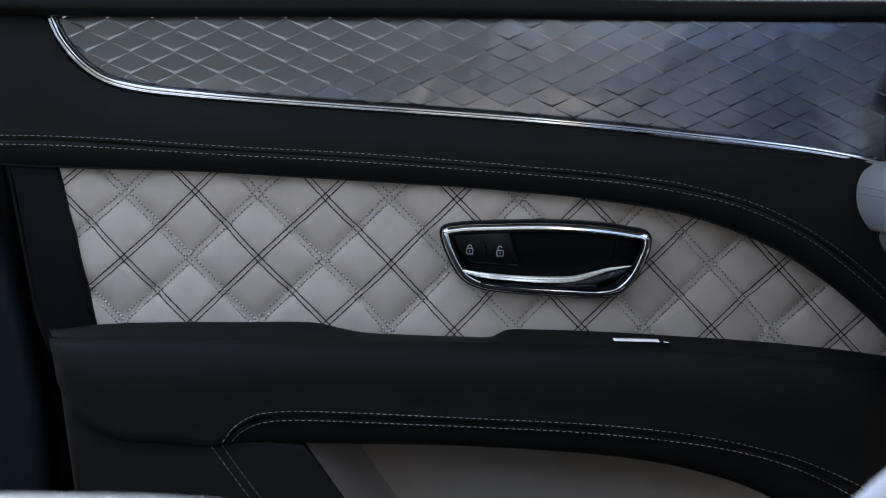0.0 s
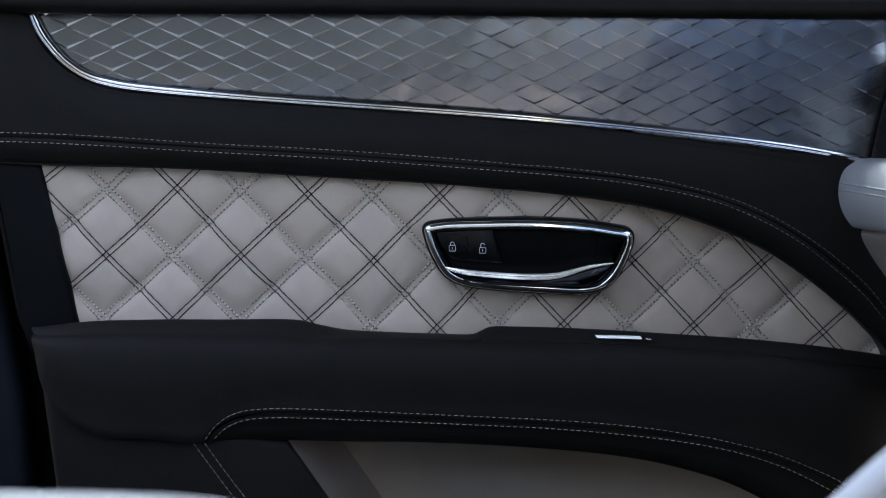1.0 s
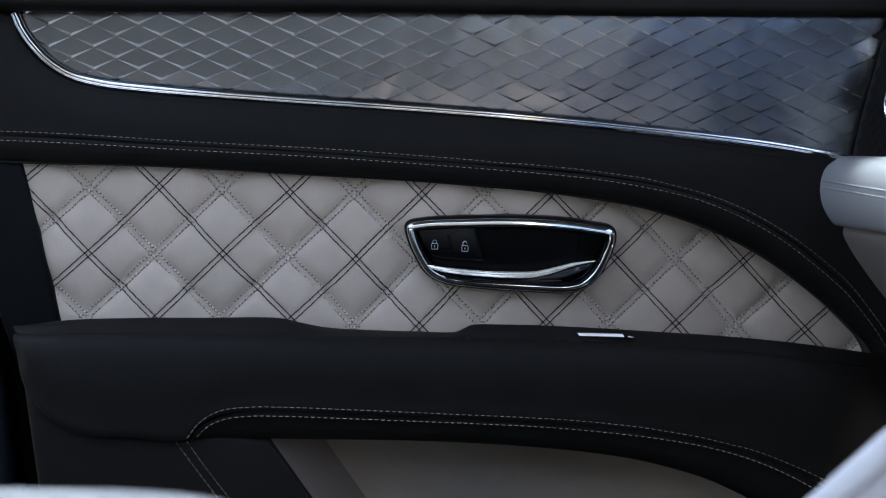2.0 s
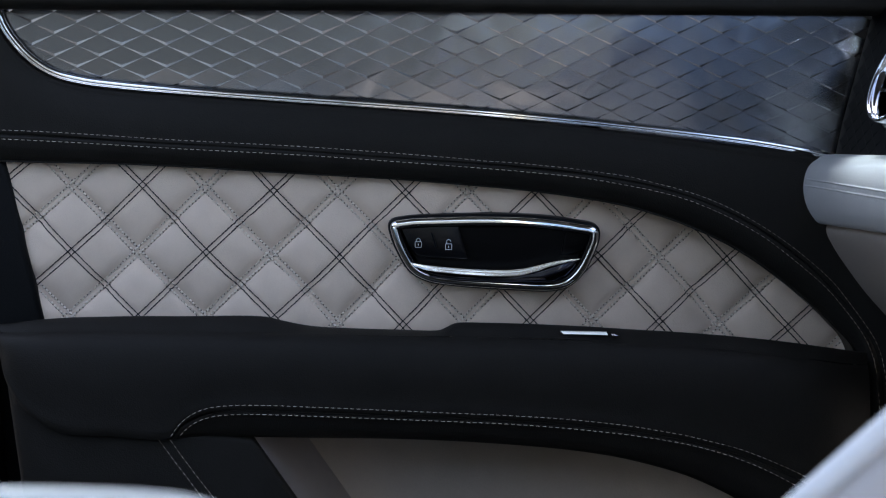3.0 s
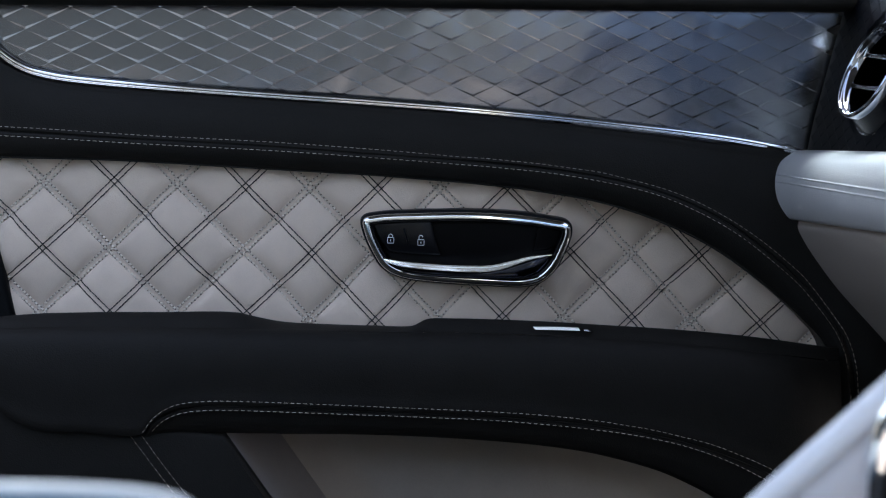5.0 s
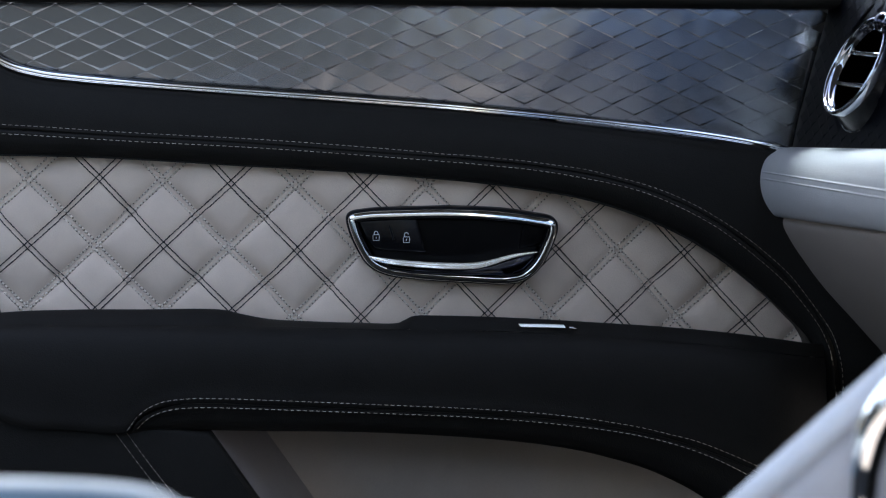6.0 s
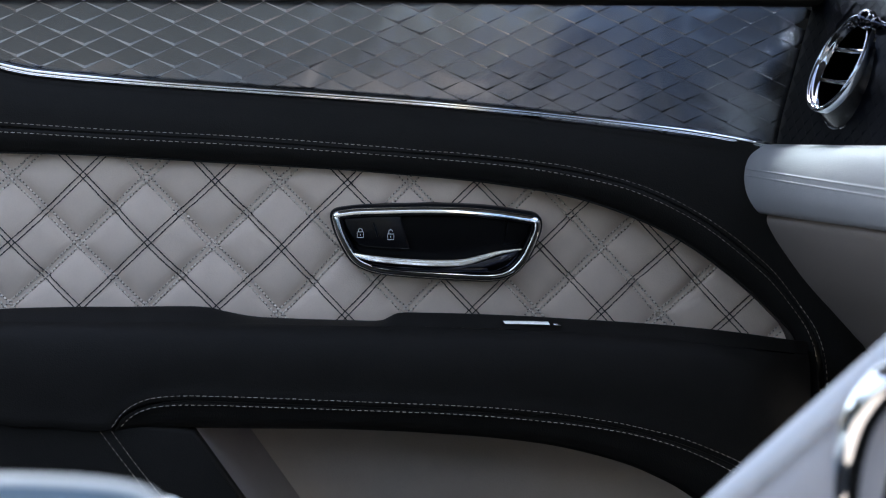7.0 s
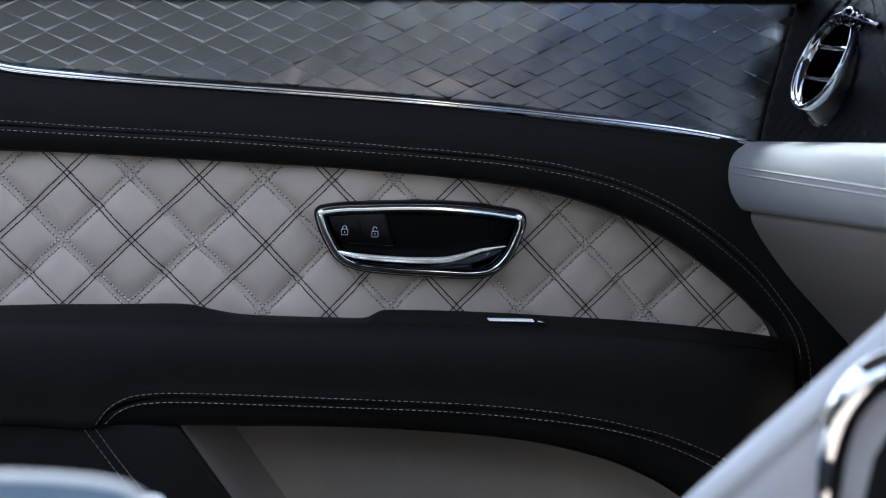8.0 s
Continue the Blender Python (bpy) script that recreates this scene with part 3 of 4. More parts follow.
def padlock(name, at, opened):
    """A printed padlock outline."""
    bm = bmesh.new()
    x, y, z = at
    w, h, th = 0.0050, 0.0048, 0.0006

    def bar(pts, closed):
        t = tube([(x + a, y, z + b) for a, b in pts], th / 2, 6, closed)
        me_ = bpy.data.meshes.new("tmp")
        t.to_mesh(me_)
        t.free()
        bm.from_mesh(me_)
        bpy.data.meshes.remove(me_)

    bar([(-w / 2, -h * 0.55), (w / 2, -h * 0.55), (w / 2 + 0.0002, h * 0.1), (w / 2, h * 0.45), (-w / 2, h * 0.45), (-w / 2 - 0.0002, h * 0.1)], True)
    r = w * 0.32
    lift = 0.0008 if opened else 0.0
    arc = [(r * math.cos(g), h * 0.45 + 0.0012 + lift + r * 1.05 * math.sin(g)) for g in [math.pi * s / 8 for s in range(9)]]
    bar((arc if opened else [(r, h * 0.45)] + arc) + [(-r, h * 0.45)], False)
    bar([(0, -0.0011), (0, 0.0005)], False)
    return part(name, bm, ICON, handle, "pale padlock icon")


padlock("lock_icon", (0.0227, -0.0078, 0.9495), False)
padlock("unlock_icon", (0.0483, -0.0078, 0.9476), True)

# ---- armrest ----
AR_TOP = [(-0.3299, 0.8857), (-0.2868, 0.8932), (-0.2260, 0.8956), (-0.1700, 0.8956), (-0.1046, 0.8951), (-0.0906, 0.8918), (-0.0673, 0.8871), (-0.0299, 0.8847), (0.0075, 0.8833), (0.0393, 0.8828), (0.0458, 0.8857), (0.0528, 0.8890), (0.0776, 0.8894), (0.1407, 0.8871), (0.1944, 0.8838), (0.2646, 0.8790), (0.3256, 0.8729), (0.3669, 0.8667), (0.4008, 0.8601)]
AR_LIP = [(-0.3264, 0.8814), (-0.2846, 0.8851), (-0.2244, 0.8856), (-0.1687, 0.8851), (-0.1038, 0.8842), (-0.0899, 0.8837), (-0.0668, 0.8833), (-0.0297, 0.8823), (0.0074, 0.8814), (0.0390, 0.8809), (0.0454, 0.8809), (0.0524, 0.8804), (0.0770, 0.8800), (0.1396, 0.8781), (0.1930, 0.8753), (0.2627, 0.8701), (0.3231, 0.8635), (0.3641, 0.8579), (0.3987, 0.8513)]
shelf_bm = loft(AR_TOP, AR_LIP, [(0.3, -0.046), (0.04, -0.050), (0.0, -0.0525), (0.08, -0.0555), (0.3, -0.0595), (0.7, -0.0655), (0.98, -0.0688), (1.0, -0.0692)], kv=1, fade=-0.3349, fade_end=0.4083)
AR_CUT = [(-0.3231, 0.8671), (-0.3144, 0.8436), (-0.2946, 0.8178), (-0.2685, 0.8036), (-0.2291, 0.8008), (-0.1818, 0.7989), (-0.1724, 0.8093), (-0.1570, 0.8182), (-0.1315, 0.8220), (-0.0667, 0.8201), (-0.0019, 0.8173), (0.0537, 0.8149), (0.0955, 0.8126), (0.1326, 0.8102), (0.1650, 0.8074), (0.1929, 0.8041), (0.2627, 0.7904), (0.3095, 0.7742), (0.3377, 0.7614), (0.4018, 0.7300)]
AR_FRONT = [(-0.3264, 0.8814), (-0.3055, 0.8842), (-0.2846, 0.8851), (-0.2568, 0.8856), (-0.2244, 0.8856), (-0.1965, 0.8856), (-0.1687, 0.8851), (-0.1317, 0.8847), (-0.1038, 0.8842), (-0.0621, 0.8833), (-0.0019, 0.8814), (0.0538, 0.8804), (0.0955, 0.8795), (0.1326, 0.8781), (0.1651, 0.8767), (0.1930, 0.8753), (0.2627, 0.8701), (0.3092, 0.8649), (0.3371, 0.8616), (0.3987, 0.8513)]
ar_bm = loft(AR_FRONT, AR_CUT, [(0.0, -0.0690), (0.02, -0.0725), (0.06, -0.0765), (0.14, -0.0805), (0.4, -0.084), (0.8, -0.083), (0.985, -0.0815), (1.0, -0.0785), (1.0, 0.0)], fade=-0.3349, fade_end=0.4083)
shelf_bm.verts.ensure_lookup_table()
back_row = [v for v in shelf_bm.verts[0:8 * 19 + 1]]
behind = [shelf_bm.verts.new((v.co.x, 0.02, v.co.z - 0.022)) for v in back_row]
for q in range(len(behind) - 1):
    shelf_bm.faces.new((back_row[q], back_row[q + 1], behind[q + 1], behind[q]))
part("armrest_top", shelf_bm, BLACK_LEATHER, door, "black leather top of the armrest")
AL_TOP = [(-0.1781, 0.7984), (-0.1724, 0.8078), (-0.1571, 0.8163), (-0.1315, 0.8220), (-0.0667, 0.8201), (-0.0019, 0.8173), (0.0537, 0.8149), (0.0955, 0.8126), (0.1326, 0.8102), (0.1650, 0.8074), (0.1929, 0.8041), (0.2627, 0.7904), (0.3095, 0.7742), (0.3377, 0.7614), (0.3898, 0.7252)]
AL_LOW = [(-0.1788, 0.7945), (-0.1665, 0.7945), (-0.1477, 0.7945), (-0.1148, 0.7945), (-0.0630, 0.7935), (-0.0019, 0.7926), (0.0546, 0.7902), (0.0970, 0.7873), (0.1346, 0.7839), (0.1676, 0.7796), (0.1960, 0.7743), (0.2433, 0.7609), (0.2718, 0.7483), (0.2909, 0.7377), (0.3390, 0.7018)]
al_bm = loft(AL_TOP, AL_LOW, [(0.0, 0.0), (0.0, -0.0785), (0.03, -0.0812), (0.3, -0.078), (0.7, -0.072), (0.95, -0.062), (1.0, -0.050), (1.0, 0.02)])
ar_tree, al_tree = trees(ar_bm, al_bm)
part("armrest", ar_bm, BLACK_LEATHER, door, "padded black leather armrest")
part("armrest_underside", al_bm, BLACK_LEATHER, door, "black leather underside of the armrest")
SA = [(-0.1810, 0.8000), (-0.1712, 0.8132), (-0.1544, 0.8231), (-0.1313, 0.8264), (-0.1035, 0.8264), (-0.0666, 0.8250), (0.0536, 0.8193), (0.0999, 0.8170), (0.1462, 0.8137), (0.1925, 0.8085), (0.2157, 0.8047), (0.2389, 0.8005), (0.2622, 0.7948), (0.2855, 0.7887), (0.3088, 0.7797), (0.3323, 0.7693), (0.3605, 0.7545)]
SB = [(-0.1738, 0.8001), (-0.1639, 0.8101), (-0.1500, 0.8162), (-0.1314, 0.8185), (-0.1037, 0.8185), (-0.0667, 0.8171), (0.0537, 0.8119), (0.1000, 0.8096), (0.1464, 0.8058), (0.1928, 0.8006), (0.2160, 0.7973), (0.2392, 0.7931), (0.2625, 0.7874), (0.2859, 0.7798), (0.3093, 0.7699), (0.3328, 0.7575), (0.3611, 0.7423)]
seam("stitching", curve(SA), ar_tree, door, "white twin seam stitching")
seam("stitching", curve(SB), al_tree, door, "white twin seam stitching")
TAB_TOP, TAB_LOW = [(0.1392, 0.8842), (0.1514, 0.8841), (0.1651, 0.8839), (0.1768, 0.8835)], [(0.1412, 0.8821), (0.1520, 0.8819), (0.1651, 0.8817), (0.1780, 0.8813)]
tab_rows = [[(x, y + 0.012 * (x - 0.14) * -4, z) for x, z in line] for line, y in ((TAB_TOP, -0.0630), (TAB_TOP, -0.0664), (TAB_LOW, -0.0668), (TAB_LOW, -0.0560))]
part("chrome_tab", sheet(tab_rows), BRIGHT_METAL, door, "small chrome button on the armrest", smooth=False)
part("tab_end", slab([(0.1806, 0.8822), (0.1871, 0.8810), (0.1816, 0.8806)], -0.0705, -0.050, 0.0003), CHROME, door)

# ---- lower door: black apron and pale pocket ----
apron = [(-0.3231, 0.8785), (-0.3150, 0.8180), (-0.3054, 0.7465), (-0.2940, 0.6600), (-0.0211, 0.6600), (-0.0853, 0.7544), (-0.0990, 0.7745), (-0.1081, 0.7874), (-0.1150, 0.7955), (-0.1792, 0.8025),
         (-0.2165, 0.8045), (-0.2492, 0.8055), (-0.2724, 0.8075), (-0.2908, 0.8142), (-0.3036, 0.8303), (-0.3125, 0.8445), (-0.3191, 0.8615)]
ap_bm = slab(apron, -0.070, 0.10, 0.004)
for v in ap_bm.verts:
    if v.co.y < 0:
        g = min(1.0, max(0.0, (v.co.x + 0.3349) / 0.06))
        v.co.y *= 0.3 + 0.7 * math.sqrt(1 - (1 - g) ** 2)
ap_tree = tree_of(ap_bm)
part("apron", ap_bm, BLACK_LEATHER, door, "black leather lower apron")
seam("stitching", curve([(-0.1920, 0.7958), (-0.1772, 0.7750), (-0.1606, 0.7520), (-0.1410, 0.7240)]), ap_tree, door, "white twin seam stitching")
seam("stitching", curve([(-0.1826, 0.7958), (-0.1672, 0.7735), (-0.1506, 0.7510), (-0.1302, 0.7240)]), ap_tree, door, "white twin seam stitching")
pocket = loft([(-0.1609, 0.7834), (-0.1302, 0.7729), (-0.0841, 0.7677), (-0.0431, 0.7677), (0.0595, 0.7651), (0.1622, 0.7599), (0.2652, 0.7363), (0.4204, 0.6995)], [(-0.0708, 0.6717), (-0.0512, 0.6717), (-0.0315, 0.6717), (-0.0020, 0.6717), (0.0571, 0.6717), (0.1554, 0.6717), (0.2538, 0.6717), (0.4014, 0.6717)],
              [(0.0, 0.115), (0.3, 0.112), (0.6, 0.108), (1.0, 0.108)])
(ex0, ez0), (ex1, ez1) = (-0.1081, 0.7874), (-0.0624, 0.7207)
edge_rows = []
for q in range(9):
    w = q / 8
    edge_rows.append([(ex0 + (ex1 - ex0) * (z - ez0) / (ez1 - ez0) + 0.001 + 0.017 * w ** 2.6, -0.066 + 0.142 * w, z) for z in (0.83, 0.79, 0.75, 0.71, 0.67)])
part("pocket_edge", sheet(edge_rows), SHADED_LINING, door, "rounded edge of the door pocket, its shade put into the colour")
for v in pocket.verts:
    gap = v.co.x - (ex0 + (ex1 - ex0) * (v.co.z - ez0) / (ez1 - ez0))
    v.co.y -= 0.05 * min(1.0, max(0.0, 1 - gap / 0.075)) ** 2.0
part("pocket_panel", pocket, TAUPE_LINING, door, "taupe leather pocket below the armrest")

# ---- pillar beside the door ----
pillar = thing("pillar_trim", (-0.42, 0.05, 0.36), "dark blue-black plastic pillar trim behind the door", "pillar trim")
part("cover", slab([(-0.4765, 1.1889), (-0.3942, 1.1889), (-0.3930, 1.0141), (-0.3677, 0.8852), (-0.3546, 0.8149), (-0.3426, 0.6825), (-0.4929, 0.6825)], 0.044, 0.09, 0.012), PILLAR_BLACK, pillar)

# ---- dashboard ----
dash = thing("dashboard", (0.55, -0.2, 0.36), "pale leather dashboard with dark metal fascia and air vent", "dashboard")
RUN = Vector((0.15, -1.0, 0.0))


def dash_sheet(first, heights):
    """A section by the door carried across the car; heights are those that it has further in."""
    a = curve(first, 6)
    b = curve([(p[0], h) for p, h in zip(first, heights)], 6)
    rows = []
    for s in [0.0, 0.003, 0.008, 0.02] + [0.02 + 1.2 * q / 30 for q in range(1, 31)]:
        w = min(s, 0.5) / 0.32
        shrink = 0.006 * (1 - math.sqrt(max(0.0, 1 - (1 - min(1, s / 0.012)) ** 2)))
        rows.append([(p[0] + RUN.x * s + shrink, 0.004 - s, p[1] + (q[1] - p[1]) * w) for p, q in zip(a, b)])
    return sheet(rows)


ROLL = [(0.3768, 1.0247), (0.3657, 1.0223), (0.3565, 1.0165), (0.3514, 1.0083), (0.3492, 0.9971), (0.3509, 0.9841), (0.3560, 0.9734), (0.3620, 0.9665), (0.3689, 0.9651)]
ROLL = [(x - 0.0040, z) for x, z in ROLL]
roll_bm = dash_sheet(ROLL, [1.0470, 1.0443, 1.0379, 1.0272, 1.0133, 1.0021, 0.9925, 0.9857, 0.9845])
roll_tree = tree_of(roll_bm)
part("padded_roll", roll_bm, PALE_LEATHER, dash, "pale grey padded leather roll")
for drop in (0.0, 0.0055):
    pts = []
    for q in range(0, 60):
        w = 0.016 + q * 0.012
        z = 1.0045 + (1.0159 - 1.0045) * w / 0.32 - drop
        p, nrm, _, _ = roll_tree.ray_cast(Vector((0.0, -w, z)), Vector((1, 0, 0)))
        if p is not None:
            pts.append(p + Vector((0.0003, 0, 0)))
    part("roll_welt", tube(pts, 0.0010, 6), PALE_LEATHER, dash, "sewn welt along the padded roll")
LOWER = [(0.3707, 0.9680), (0.3692, 0.9597), (0.3754, 0.9465), (0.3880, 0.9279), (0.4050, 0.9058), (0.4318, 0.8771), (0.4572, 0.8512), (0.4879, 0.8212), (0.5292, 0.7734)]
LOWER = [(x - 0.0045, z) for x, z in LOWER]
part("lower_panel", dash_sheet(LOWER, [0.9873, 0.9813, 0.9673, 0.9492, 0.9290, 0.9047, 0.8803, 0.8557, 0.8188]), LOWER_LEATHER, dash, "leather lower dashboard, its shade put into the taupe colour")
FASCIA = [(0.3744, 1.0222), (0.3796, 1.0492), (0.3867, 1.0780), (0.3965, 1.1163), (0.4062, 1.1543), (0.4185, 1.2016)]
fascia_bm = dash_sheet(FASCIA, [p[1] + 0.004 for p in FASCIA])

top_rows = [[(FASCIA[-1][0] + RUN.x * s + d, -s, FASCIA[-1][1] + h) for d, h in ((-0.006, -0.01), (0.0, 0.006), (0.02, 0.012), (0.5, 0.03))] for s in (-0.01, 0.2, 0.6, 1.2)]
part("dash_top", sheet(top_rows), BLACK_LEATHER, dash, "black leather dashboard top")

# unseen block added to keep light off the door's right end
part("light_block_stack", box((0.38, -0.96, 0.36), (0.95, -0.46, 0.99), 0.03), BLACK_LEATHER, dash, "black block by the dashboard, unseen, added to shade the right")

# air vent
VENT_N = Vector((-0.889, -0.147, 0.44)).normalized()
VENT_C = Vector((0.4009, -0.1220, 1.0978))
VENT_S = VENT_N.cross(Vector((0, 0, 1))).normalized()
VENT_U = VENT_S.cross(VENT_N).normalized()


def lathe(profile, sides=48, c=VENT_C, arc=None):
    """A turned shape about the vent's axis: (radius, height along the axis)."""
    gs = [2 * math.pi * s / sides for s in range(sides)] if arc is None else [arc[0] + (arc[1] - arc[0]) * s / sides for s in range(sides + 1)]
    return sheet([[c + (VENT_S * math.cos(g) + VENT_U * math.sin(g)) * r + VENT_N * h for g in gs] for r, h in profile], closed_u=arc is None)


# the opening for the vent
near = [f for f in fascia_bm.faces if (f.calc_center_median() - VENT_C).length < 0.075]
bmesh.ops.subdivide_edges(fascia_bm, edges=list({e for f in near for e in f.edges}), cuts=7, use_grid_fill=True)
gone = []
for f in fascia_bm.faces:
    away = f.calc_center_median() - VENT_C
    if (away - VENT_N * away.dot(VENT_N)).length < 0.0425 and away.length < 0.06:
        gone.append(f)
bmesh.ops.delete(fascia_bm, geom=gone, context="FACES")
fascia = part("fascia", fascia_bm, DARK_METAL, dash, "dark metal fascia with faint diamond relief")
vent = part("vent_barrel", lathe([(0.0366, -0.0040), (0.0350, -0.050), (0.020, -0.052), (0.001, -0.052)]), VOID_BLACK, dash, "black barrel of the air vent")
part("vent_ring", lathe([(0.0424, -0.004), (0.0426, 0.0010), (0.0420, 0.0030), (0.0408, 0.0037), (0.0396, 0.0030), (0.0390, 0.0012), (0.0387, -0.0006), (0.0380, -0.0014), (0.0372, -0.0026), (0.0365, -0.0044)]), VENT_CHROME, vent, "polished chrome vent ring")
part("vent_collar", lathe([(0.0422, -0.003), (0.0432, -0.008), (0.0462, -0.0150), (0.0476, -0.0185)]), GLOSS_BLACK, vent, "glossy black collar of the vent")
part("collar_rim", lathe([(0.0474, -0.0192), (0.0484, -0.0182), (0.0488, -0.0190), (0.0484, -0.0204)]), CHROME, vent, "thin chrome rim of the collar")
for h in (-0.0145, 0.0125):
    half = math.sqrt(0.0362 ** 2 - h * h)
    rows_v = []
    for q in range(13):
        t_v = -1 + q / 6
        c_v = VENT_C + VENT_U * (h + 0.0012 * t_v * t_v) + VENT_S * t_v * half + VENT_N * (-0.0020 - 0.0015 * t_v * t_v)
        rows_v.append([c_v + VENT_U * a * 0.0021 + VENT_N * b for a, b in ((1, -0.010), (1, -0.001), (0.5, 0.0004), (-0.5, 0.0004), (-1, -0.001), (-1, -0.010))])
    part("vane", sheet(rows_v, closed_u=True), CHROME, vent, "chrome air vane")
knob_c = Vector((0.4146, -0.1500, 1.1329))
stalk = (Vector((0.4201, -0.2200, 1.1265)) - knob_c).normalized()


def turned(c, ax, profile, sides=20):
    a = ax.orthogonal().normalized()
    b = ax.cross(a)
    return sheet([[c + (a * math.cos(g) + b * math.sin(g)) * r + ax * h for g in [2 * math.pi * s / sides for s in range(sides)]] for r, h in profile], closed_u=True)


# dark chrome here stands in for a dimmer reflection on the knob
part("stop_knob", turned(knob_c, stalk, [(0.0006, -0.0044), (0.006, -0.00396), (0.00816, -0.00176), (0.00816, 0.0011), (0.006, 0.0044), (0.0042, 0.0066), (0.00384, 0.011), (0.0054, 0.0121), (0.0054, 0.0143), (0.00336, 0.0154), (0.00336, 0.0242), (0.0048, 0.0253), (0.0048, 0.0286), (0.0024, 0.0297), (0.0024, 0.066)]), DARK_CHROME, vent, "chrome vent stop knob, darkened to dim its reflection")

# ---- console and armrest nearer the camera ----
console = thing("centre_console", (0.35, -0.86, 0.36), "pale grey leather centre console side with chrome grab handle", "console")
SIDE = [(0.1512, 0.8747), (0.1843, 0.9051), (0.2104, 0.9289), (0.2378, 0.9538), (0.2651, 0.9787), (0.2836, 0.9962), (0.3464, 1.0545), (0.3568, 0.7831), (0.1524, 0.7866)]
part("console_side", slab(SIDE, -0.8032, -0.7654, 0.015, 6), CONSOLE_LEATHER, console, "pale leather console flank")
part("edge_roll", tube([(0.1535, -0.7957, 0.8819), (0.2124, -0.7957, 0.9358), (0.2840, -0.7957, 1.0013), (0.3365, -0.7957, 1.0495)], 0.0072, 16), EDGE_LEATHER, console, "white leather roll along the console edge")
LOOP = [(0.2401, -0.8087, 0.8853), (0.2432, -0.8087, 0.9181), (0.2448, -0.8108, 0.9403), (0.2497, -0.813, 0.9597), (0.2615, -0.8151, 0.9755), (0.2826, -0.8151, 0.9839), (0.315, -0.813, 0.9914)]
part("grab_handle", tube(curve(LOOP, 8), lambda s: 0.0064 + 0.0034 * min(1.0, s * 1.6)), CHROME, console, "polished chrome grab handle")
INNER = [(0.2617, 0.8835), (0.263, 0.9163), (0.267, 0.9354), (0.276, 0.9515), (0.2918, 0.9622), (0.3186, 0.9674), (0.3434, 0.8825)]
part("grab_recess", slab(INNER, -0.8076, -0.7957, 0.002), SOFT_BLACK, console, "black recess behind the grab handle")

REST = [(-0.1931, 0.9810), (-0.1115, 0.9798), (-0.0869, 0.9785), (-0.0713, 0.9765), (-0.0635, 0.9740), (-0.0578, 0.9697), (-0.0543, 0.9637), (-0.0525, 0.9487)]
lid_line = curve(REST, 5)
low = [(x - 0.0005, z - 0.0012) for x, z in lid_line]
storage_bin = thing("storage_bin", (-0.2, -0.95, 0.80), "console storage bin with white leather lid and steel blue leather flanks", "storage bin")
part("lid", slab(lid_line.tolist() + low[::-1], -1.0125, -1.003, 0.0005, 3), WHITE_LEATHER, storage_bin, "white leather armrest lid with rounded corner")
part("flank", slab(low + [(low[-1][0], 0.80), (low[0][0], 0.80)], -1.0137, -1.004, 0.0022, 4), BLUE_LEATHER, storage_bin, "steel blue leather flank under the lid")
part("body", box((-0.45, -1.0035, 0.80), (-0.075, -0.64, 0.860), 0.008), BLUE_LEATHER, storage_bin, "steel blue leather body")
part("cushion", box((-0.448, -1.0033, 0.8605), (-0.077, -0.642, 0.884), 0.009), WHITE_LEATHER, storage_bin, "padded white leather top")
part("tunnel", box((0.05, -0.94, 0.34), (0.62, -0.56, 0.84), 0.02), BLACK_LEATHER, console, "black leather tunnel of the console")
part("console_box", box((-0.75, -1.06, 0.34), (0.045, -0.56, 0.83), 0.02), BLACK_LEATHER, console, "black leather console box")

# ---- window over the door ----
window_1 = part("window_1", box((-0.6, 0.035, 1.158), (0.75, 0.040, 1.55)), GLASS, None, smooth=False)
tagged(window_1, "clear glass side window", "window", kind="structure")
window_1.visible_shadow = False

# ---- pieces: quilting and scales ----
outer = [tuple(p) for p in QUILT]
hand_in = [tuple(p) for p in grown(hand_line, -0.004)]
hand_out = [tuple(p) for p in grown(hand_line, 0.0)]
for i in range(-2, 14):
    for j in range(-2, 3):
        for a, b in ((i + 0.5, j), (i, j - 0.5)):
            cs = [node(a + p, b + q) for p, q in ((0.45, 0), (-0.45, 0), (0, 0.45), (0, -0.45), (0, 0), (0.2, 0.2), (-0.2, 0.2), (0.2, -0.2), (-0.2, -0.2))]
            if any(inside(q.x, q.z, outer) for q in cs) and not all(inside(q.x, q.z, hand_in) for q in cs):
                bm = quilt_diamond(a, b)
                if len(bm.faces):
                    part("quilt_diamond", bm, QUILT_LEATHER, quilt)


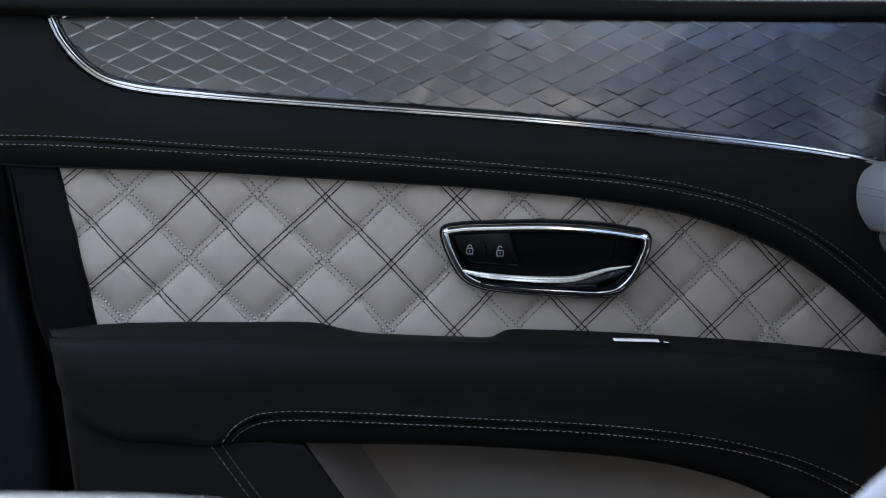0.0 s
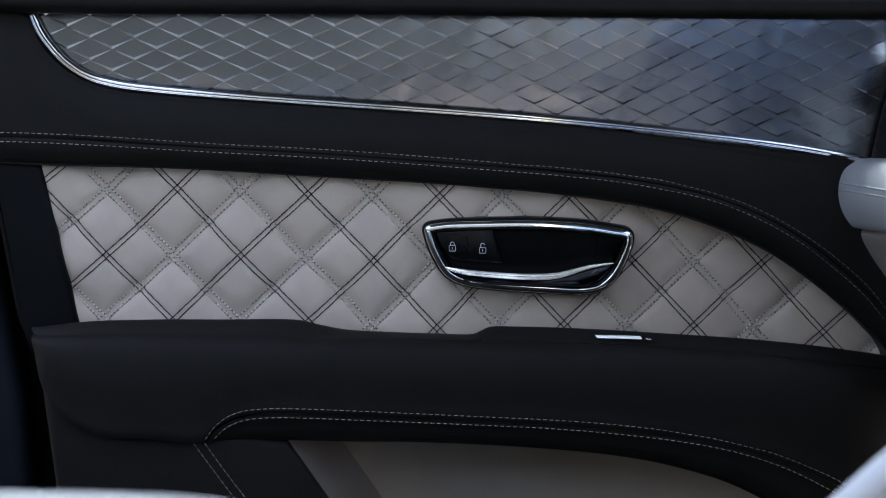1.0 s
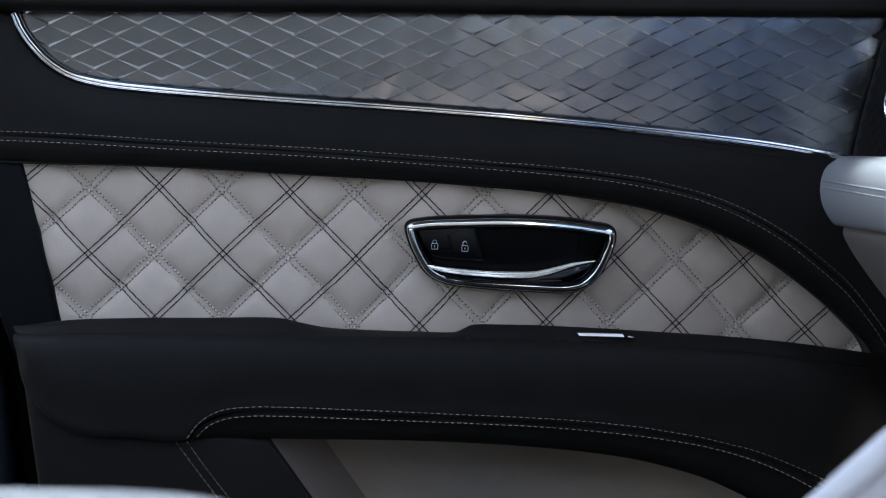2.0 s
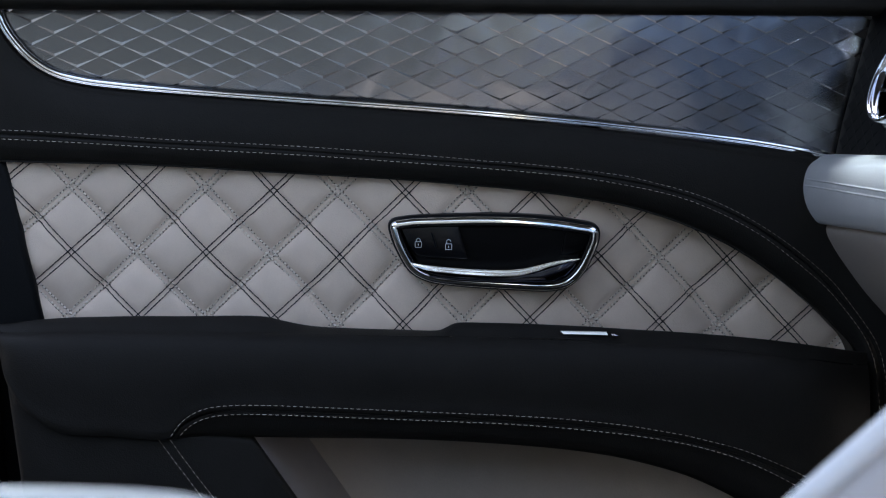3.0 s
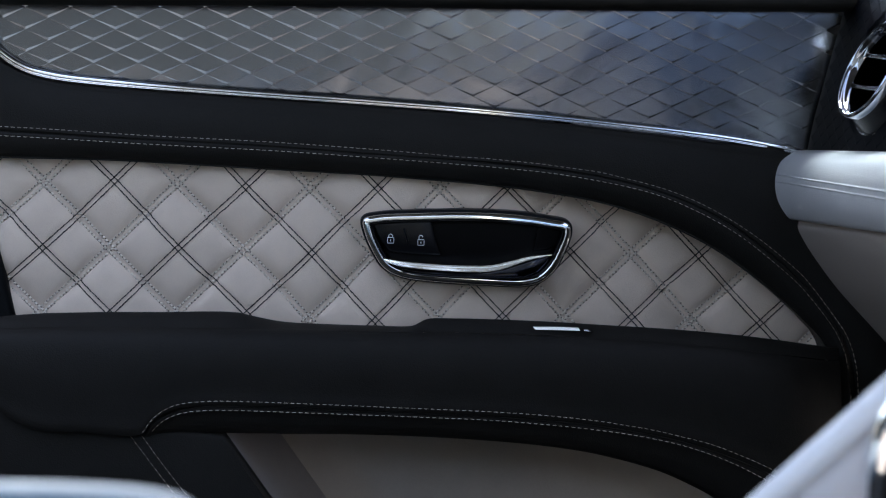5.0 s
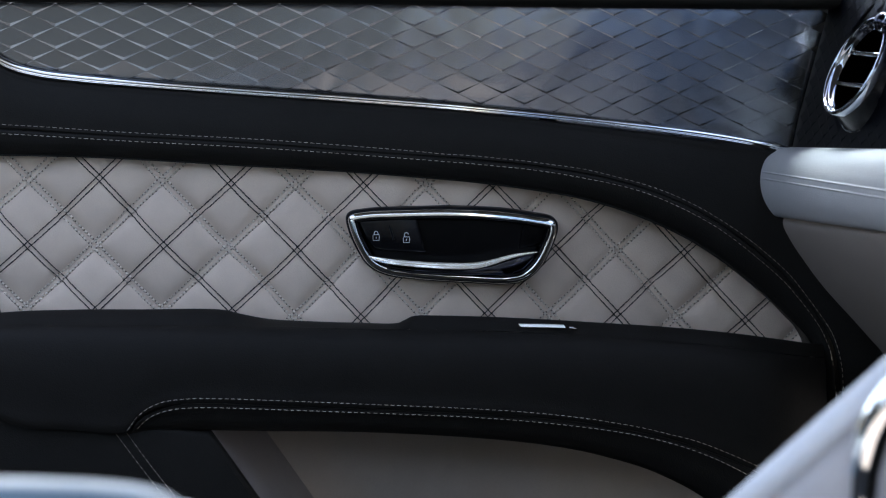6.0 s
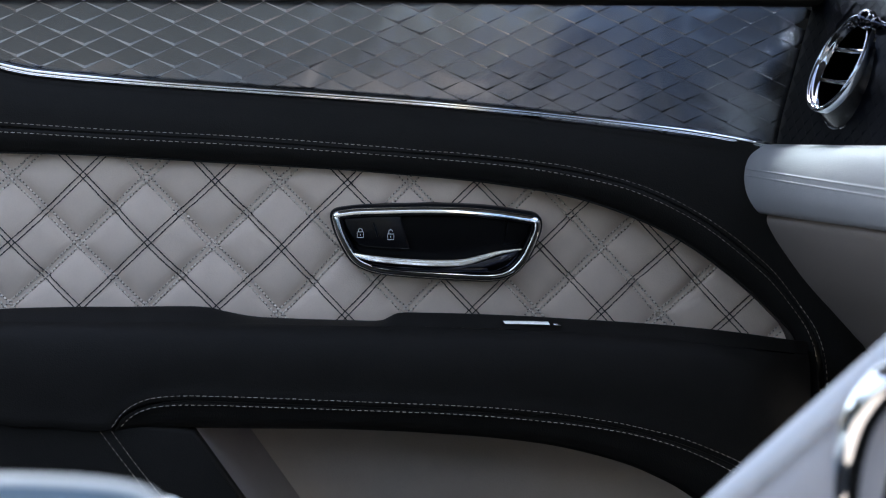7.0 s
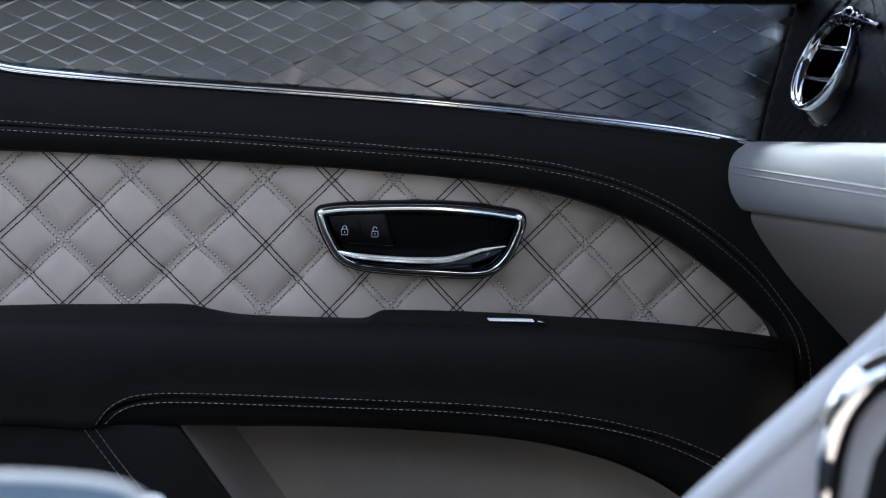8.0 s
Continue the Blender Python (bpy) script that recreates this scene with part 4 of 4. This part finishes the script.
def quilt_threads():
    """Twin threads along both families of seams, every other seam dark."""
    dark, pale, holes = ([], []), ([], []), ([], [])
    face = Vector((0, -1, 0))
    for sign in (1, -1):
        for k in range(-6, 20):
            is_dark = k % 2 == 0
            line = even(np.array([node(k + q / 20, sign * q / 20, 0.0 if is_dark else 1.0) - Vector((0, quilt_height(k + q / 20, sign * q / 20), 0)) for q in range(-37, 38)]), 0.0032 if is_dark else 0.0035)
            for a, b in zip(line[:-1], line[1:]):
                d = Vector(b - a).normalized()
                side = d.cross(face)
                for off in ((-0.0021, 0.0021) if is_dark else (-0.0024, 0.0024)):
                    p = Vector((a + b) / 2) + d * random.uniform(-0.0002, 0.0002) + side * off
                    if not inside(p.x, p.z, outer) or inside(p.x, p.z, hand_out):
                        continue
                    p = sunk(p)
                    if is_dark:
                        add_stitch(dark, p + face * 0.0009 + side * random.uniform(-0.00012, 0.00012), d + side * random.uniform(-0.10, 0.10), face, 0.0037, 0.00098 * random.uniform(0.85, 1.15), 0.0006)
                    else:
                        add_stitch(pale, p + face * 0.0002, d + side * (0.22 if off > 0 else -0.22), face, 0.0027 * random.uniform(0.9, 1.05), 0.0027, 0.0014)
                        if random.random() < 0.88:
                            add_stitch(holes, p + d * 0.00175 + side * off * random.uniform(0.0, 0.35) + face * 0.0005, d + side * random.uniform(-0.5, 0.5), face, 0.0013, 0.0013 * random.uniform(0.7, 1.15), 0.0003)
    stitches("dark_stitching", dark, DARK_THREAD, quilt, "dark twin stitching")
    stitches("pale_stitching", pale, CREAM_THREAD, quilt, "cream twin stitching")
    stitches("needle_hole", holes, HOLE, quilt, "dark needle holes")


quilt_threads()

plate_line = [tuple(p) for p in curve(TRIM, 4)] + [(0.4092, 1.0083), (0.4052, 1.1508), (-0.3261, 1.1508)]
INLAY_MID, INLAY_BOW = 1.1081, 1.9
x0, z0 = (-0.2826, 1.1351)
for r in range(-3, 16):
    # towards the top, where the sheet leans back, the feet stand further out
    foot = 0.0026 * min(0.21, max(0.06, 0.11 + 1.6 * (z0 - r * SCALE_H / 2 - INLAY_MID)))
    foot_me = scale_mesh("metal_scale", SCALE_W, SCALE_H, foot, 0.0026, SATIN_METAL)
    for c in range(-4, 24):
        x = x0 + (c + 0.5 * (r % 2)) * SCALE_W
        z = z0 - r * SCALE_H / 2
        if any(inside(x + a, z + b, plate_line) for a, b in ((0, 0), (-SCALE_W / 2, 0), (SCALE_W / 2, 0), (0, SCALE_H / 2), (0, -SCALE_H / 2))):
            if x > 0.398:
                continue
            dz = z - INLAY_MID
            bow = INLAY_BOW * (1 - 0.82 * min(1.0, max(0.0, (x + 0.02) / 0.22)))
            turn = Matrix.Rotation(-0.02 * x, 4, "Z") @ Matrix.Rotation(-bow * dz + (80 * (foot - 0.00022) if x < 0.08 else 0.0) + random.gauss(0, 0.002), 4, "X")
            piece("metal_scale", foot_me if x < 0.08 else flat_me, inlay, Matrix.Translation((x, 0.0075 + 0.5 * bow * dz * dz, z)) @ turn)

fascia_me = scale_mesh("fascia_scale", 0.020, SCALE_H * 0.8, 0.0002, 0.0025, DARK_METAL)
lean_up = Vector((FASCIA[4][0] - FASCIA[0][0], 0.0, FASCIA[4][1] - FASCIA[0][1])).normalized()
across = RUN.normalized()
out = across.cross(lean_up).normalized()
fx, fz = [p[0] for p in FASCIA], [p[1] for p in FASCIA]
for r in range(1, 20):
    for c in range(1, 13):
        a, z = (c + 0.5 * (r % 2)) * 0.020, fz[0] + r * SCALE_H * 0.392
        p = Vector((np.interp(z, fz, fx) + RUN.x * a, -a, z)) + out * 0.0009
        if (p - VENT_C).length < 0.052:
            continue
        m = Matrix(((across.x, -out.x, lean_up.x, p.x), (across.y, -out.y, lean_up.y, p.y), (across.z, -out.z, lean_up.z, p.z), (0, 0, 0, 1)))
        piece("fascia_scale", fascia_me, fascia, m)
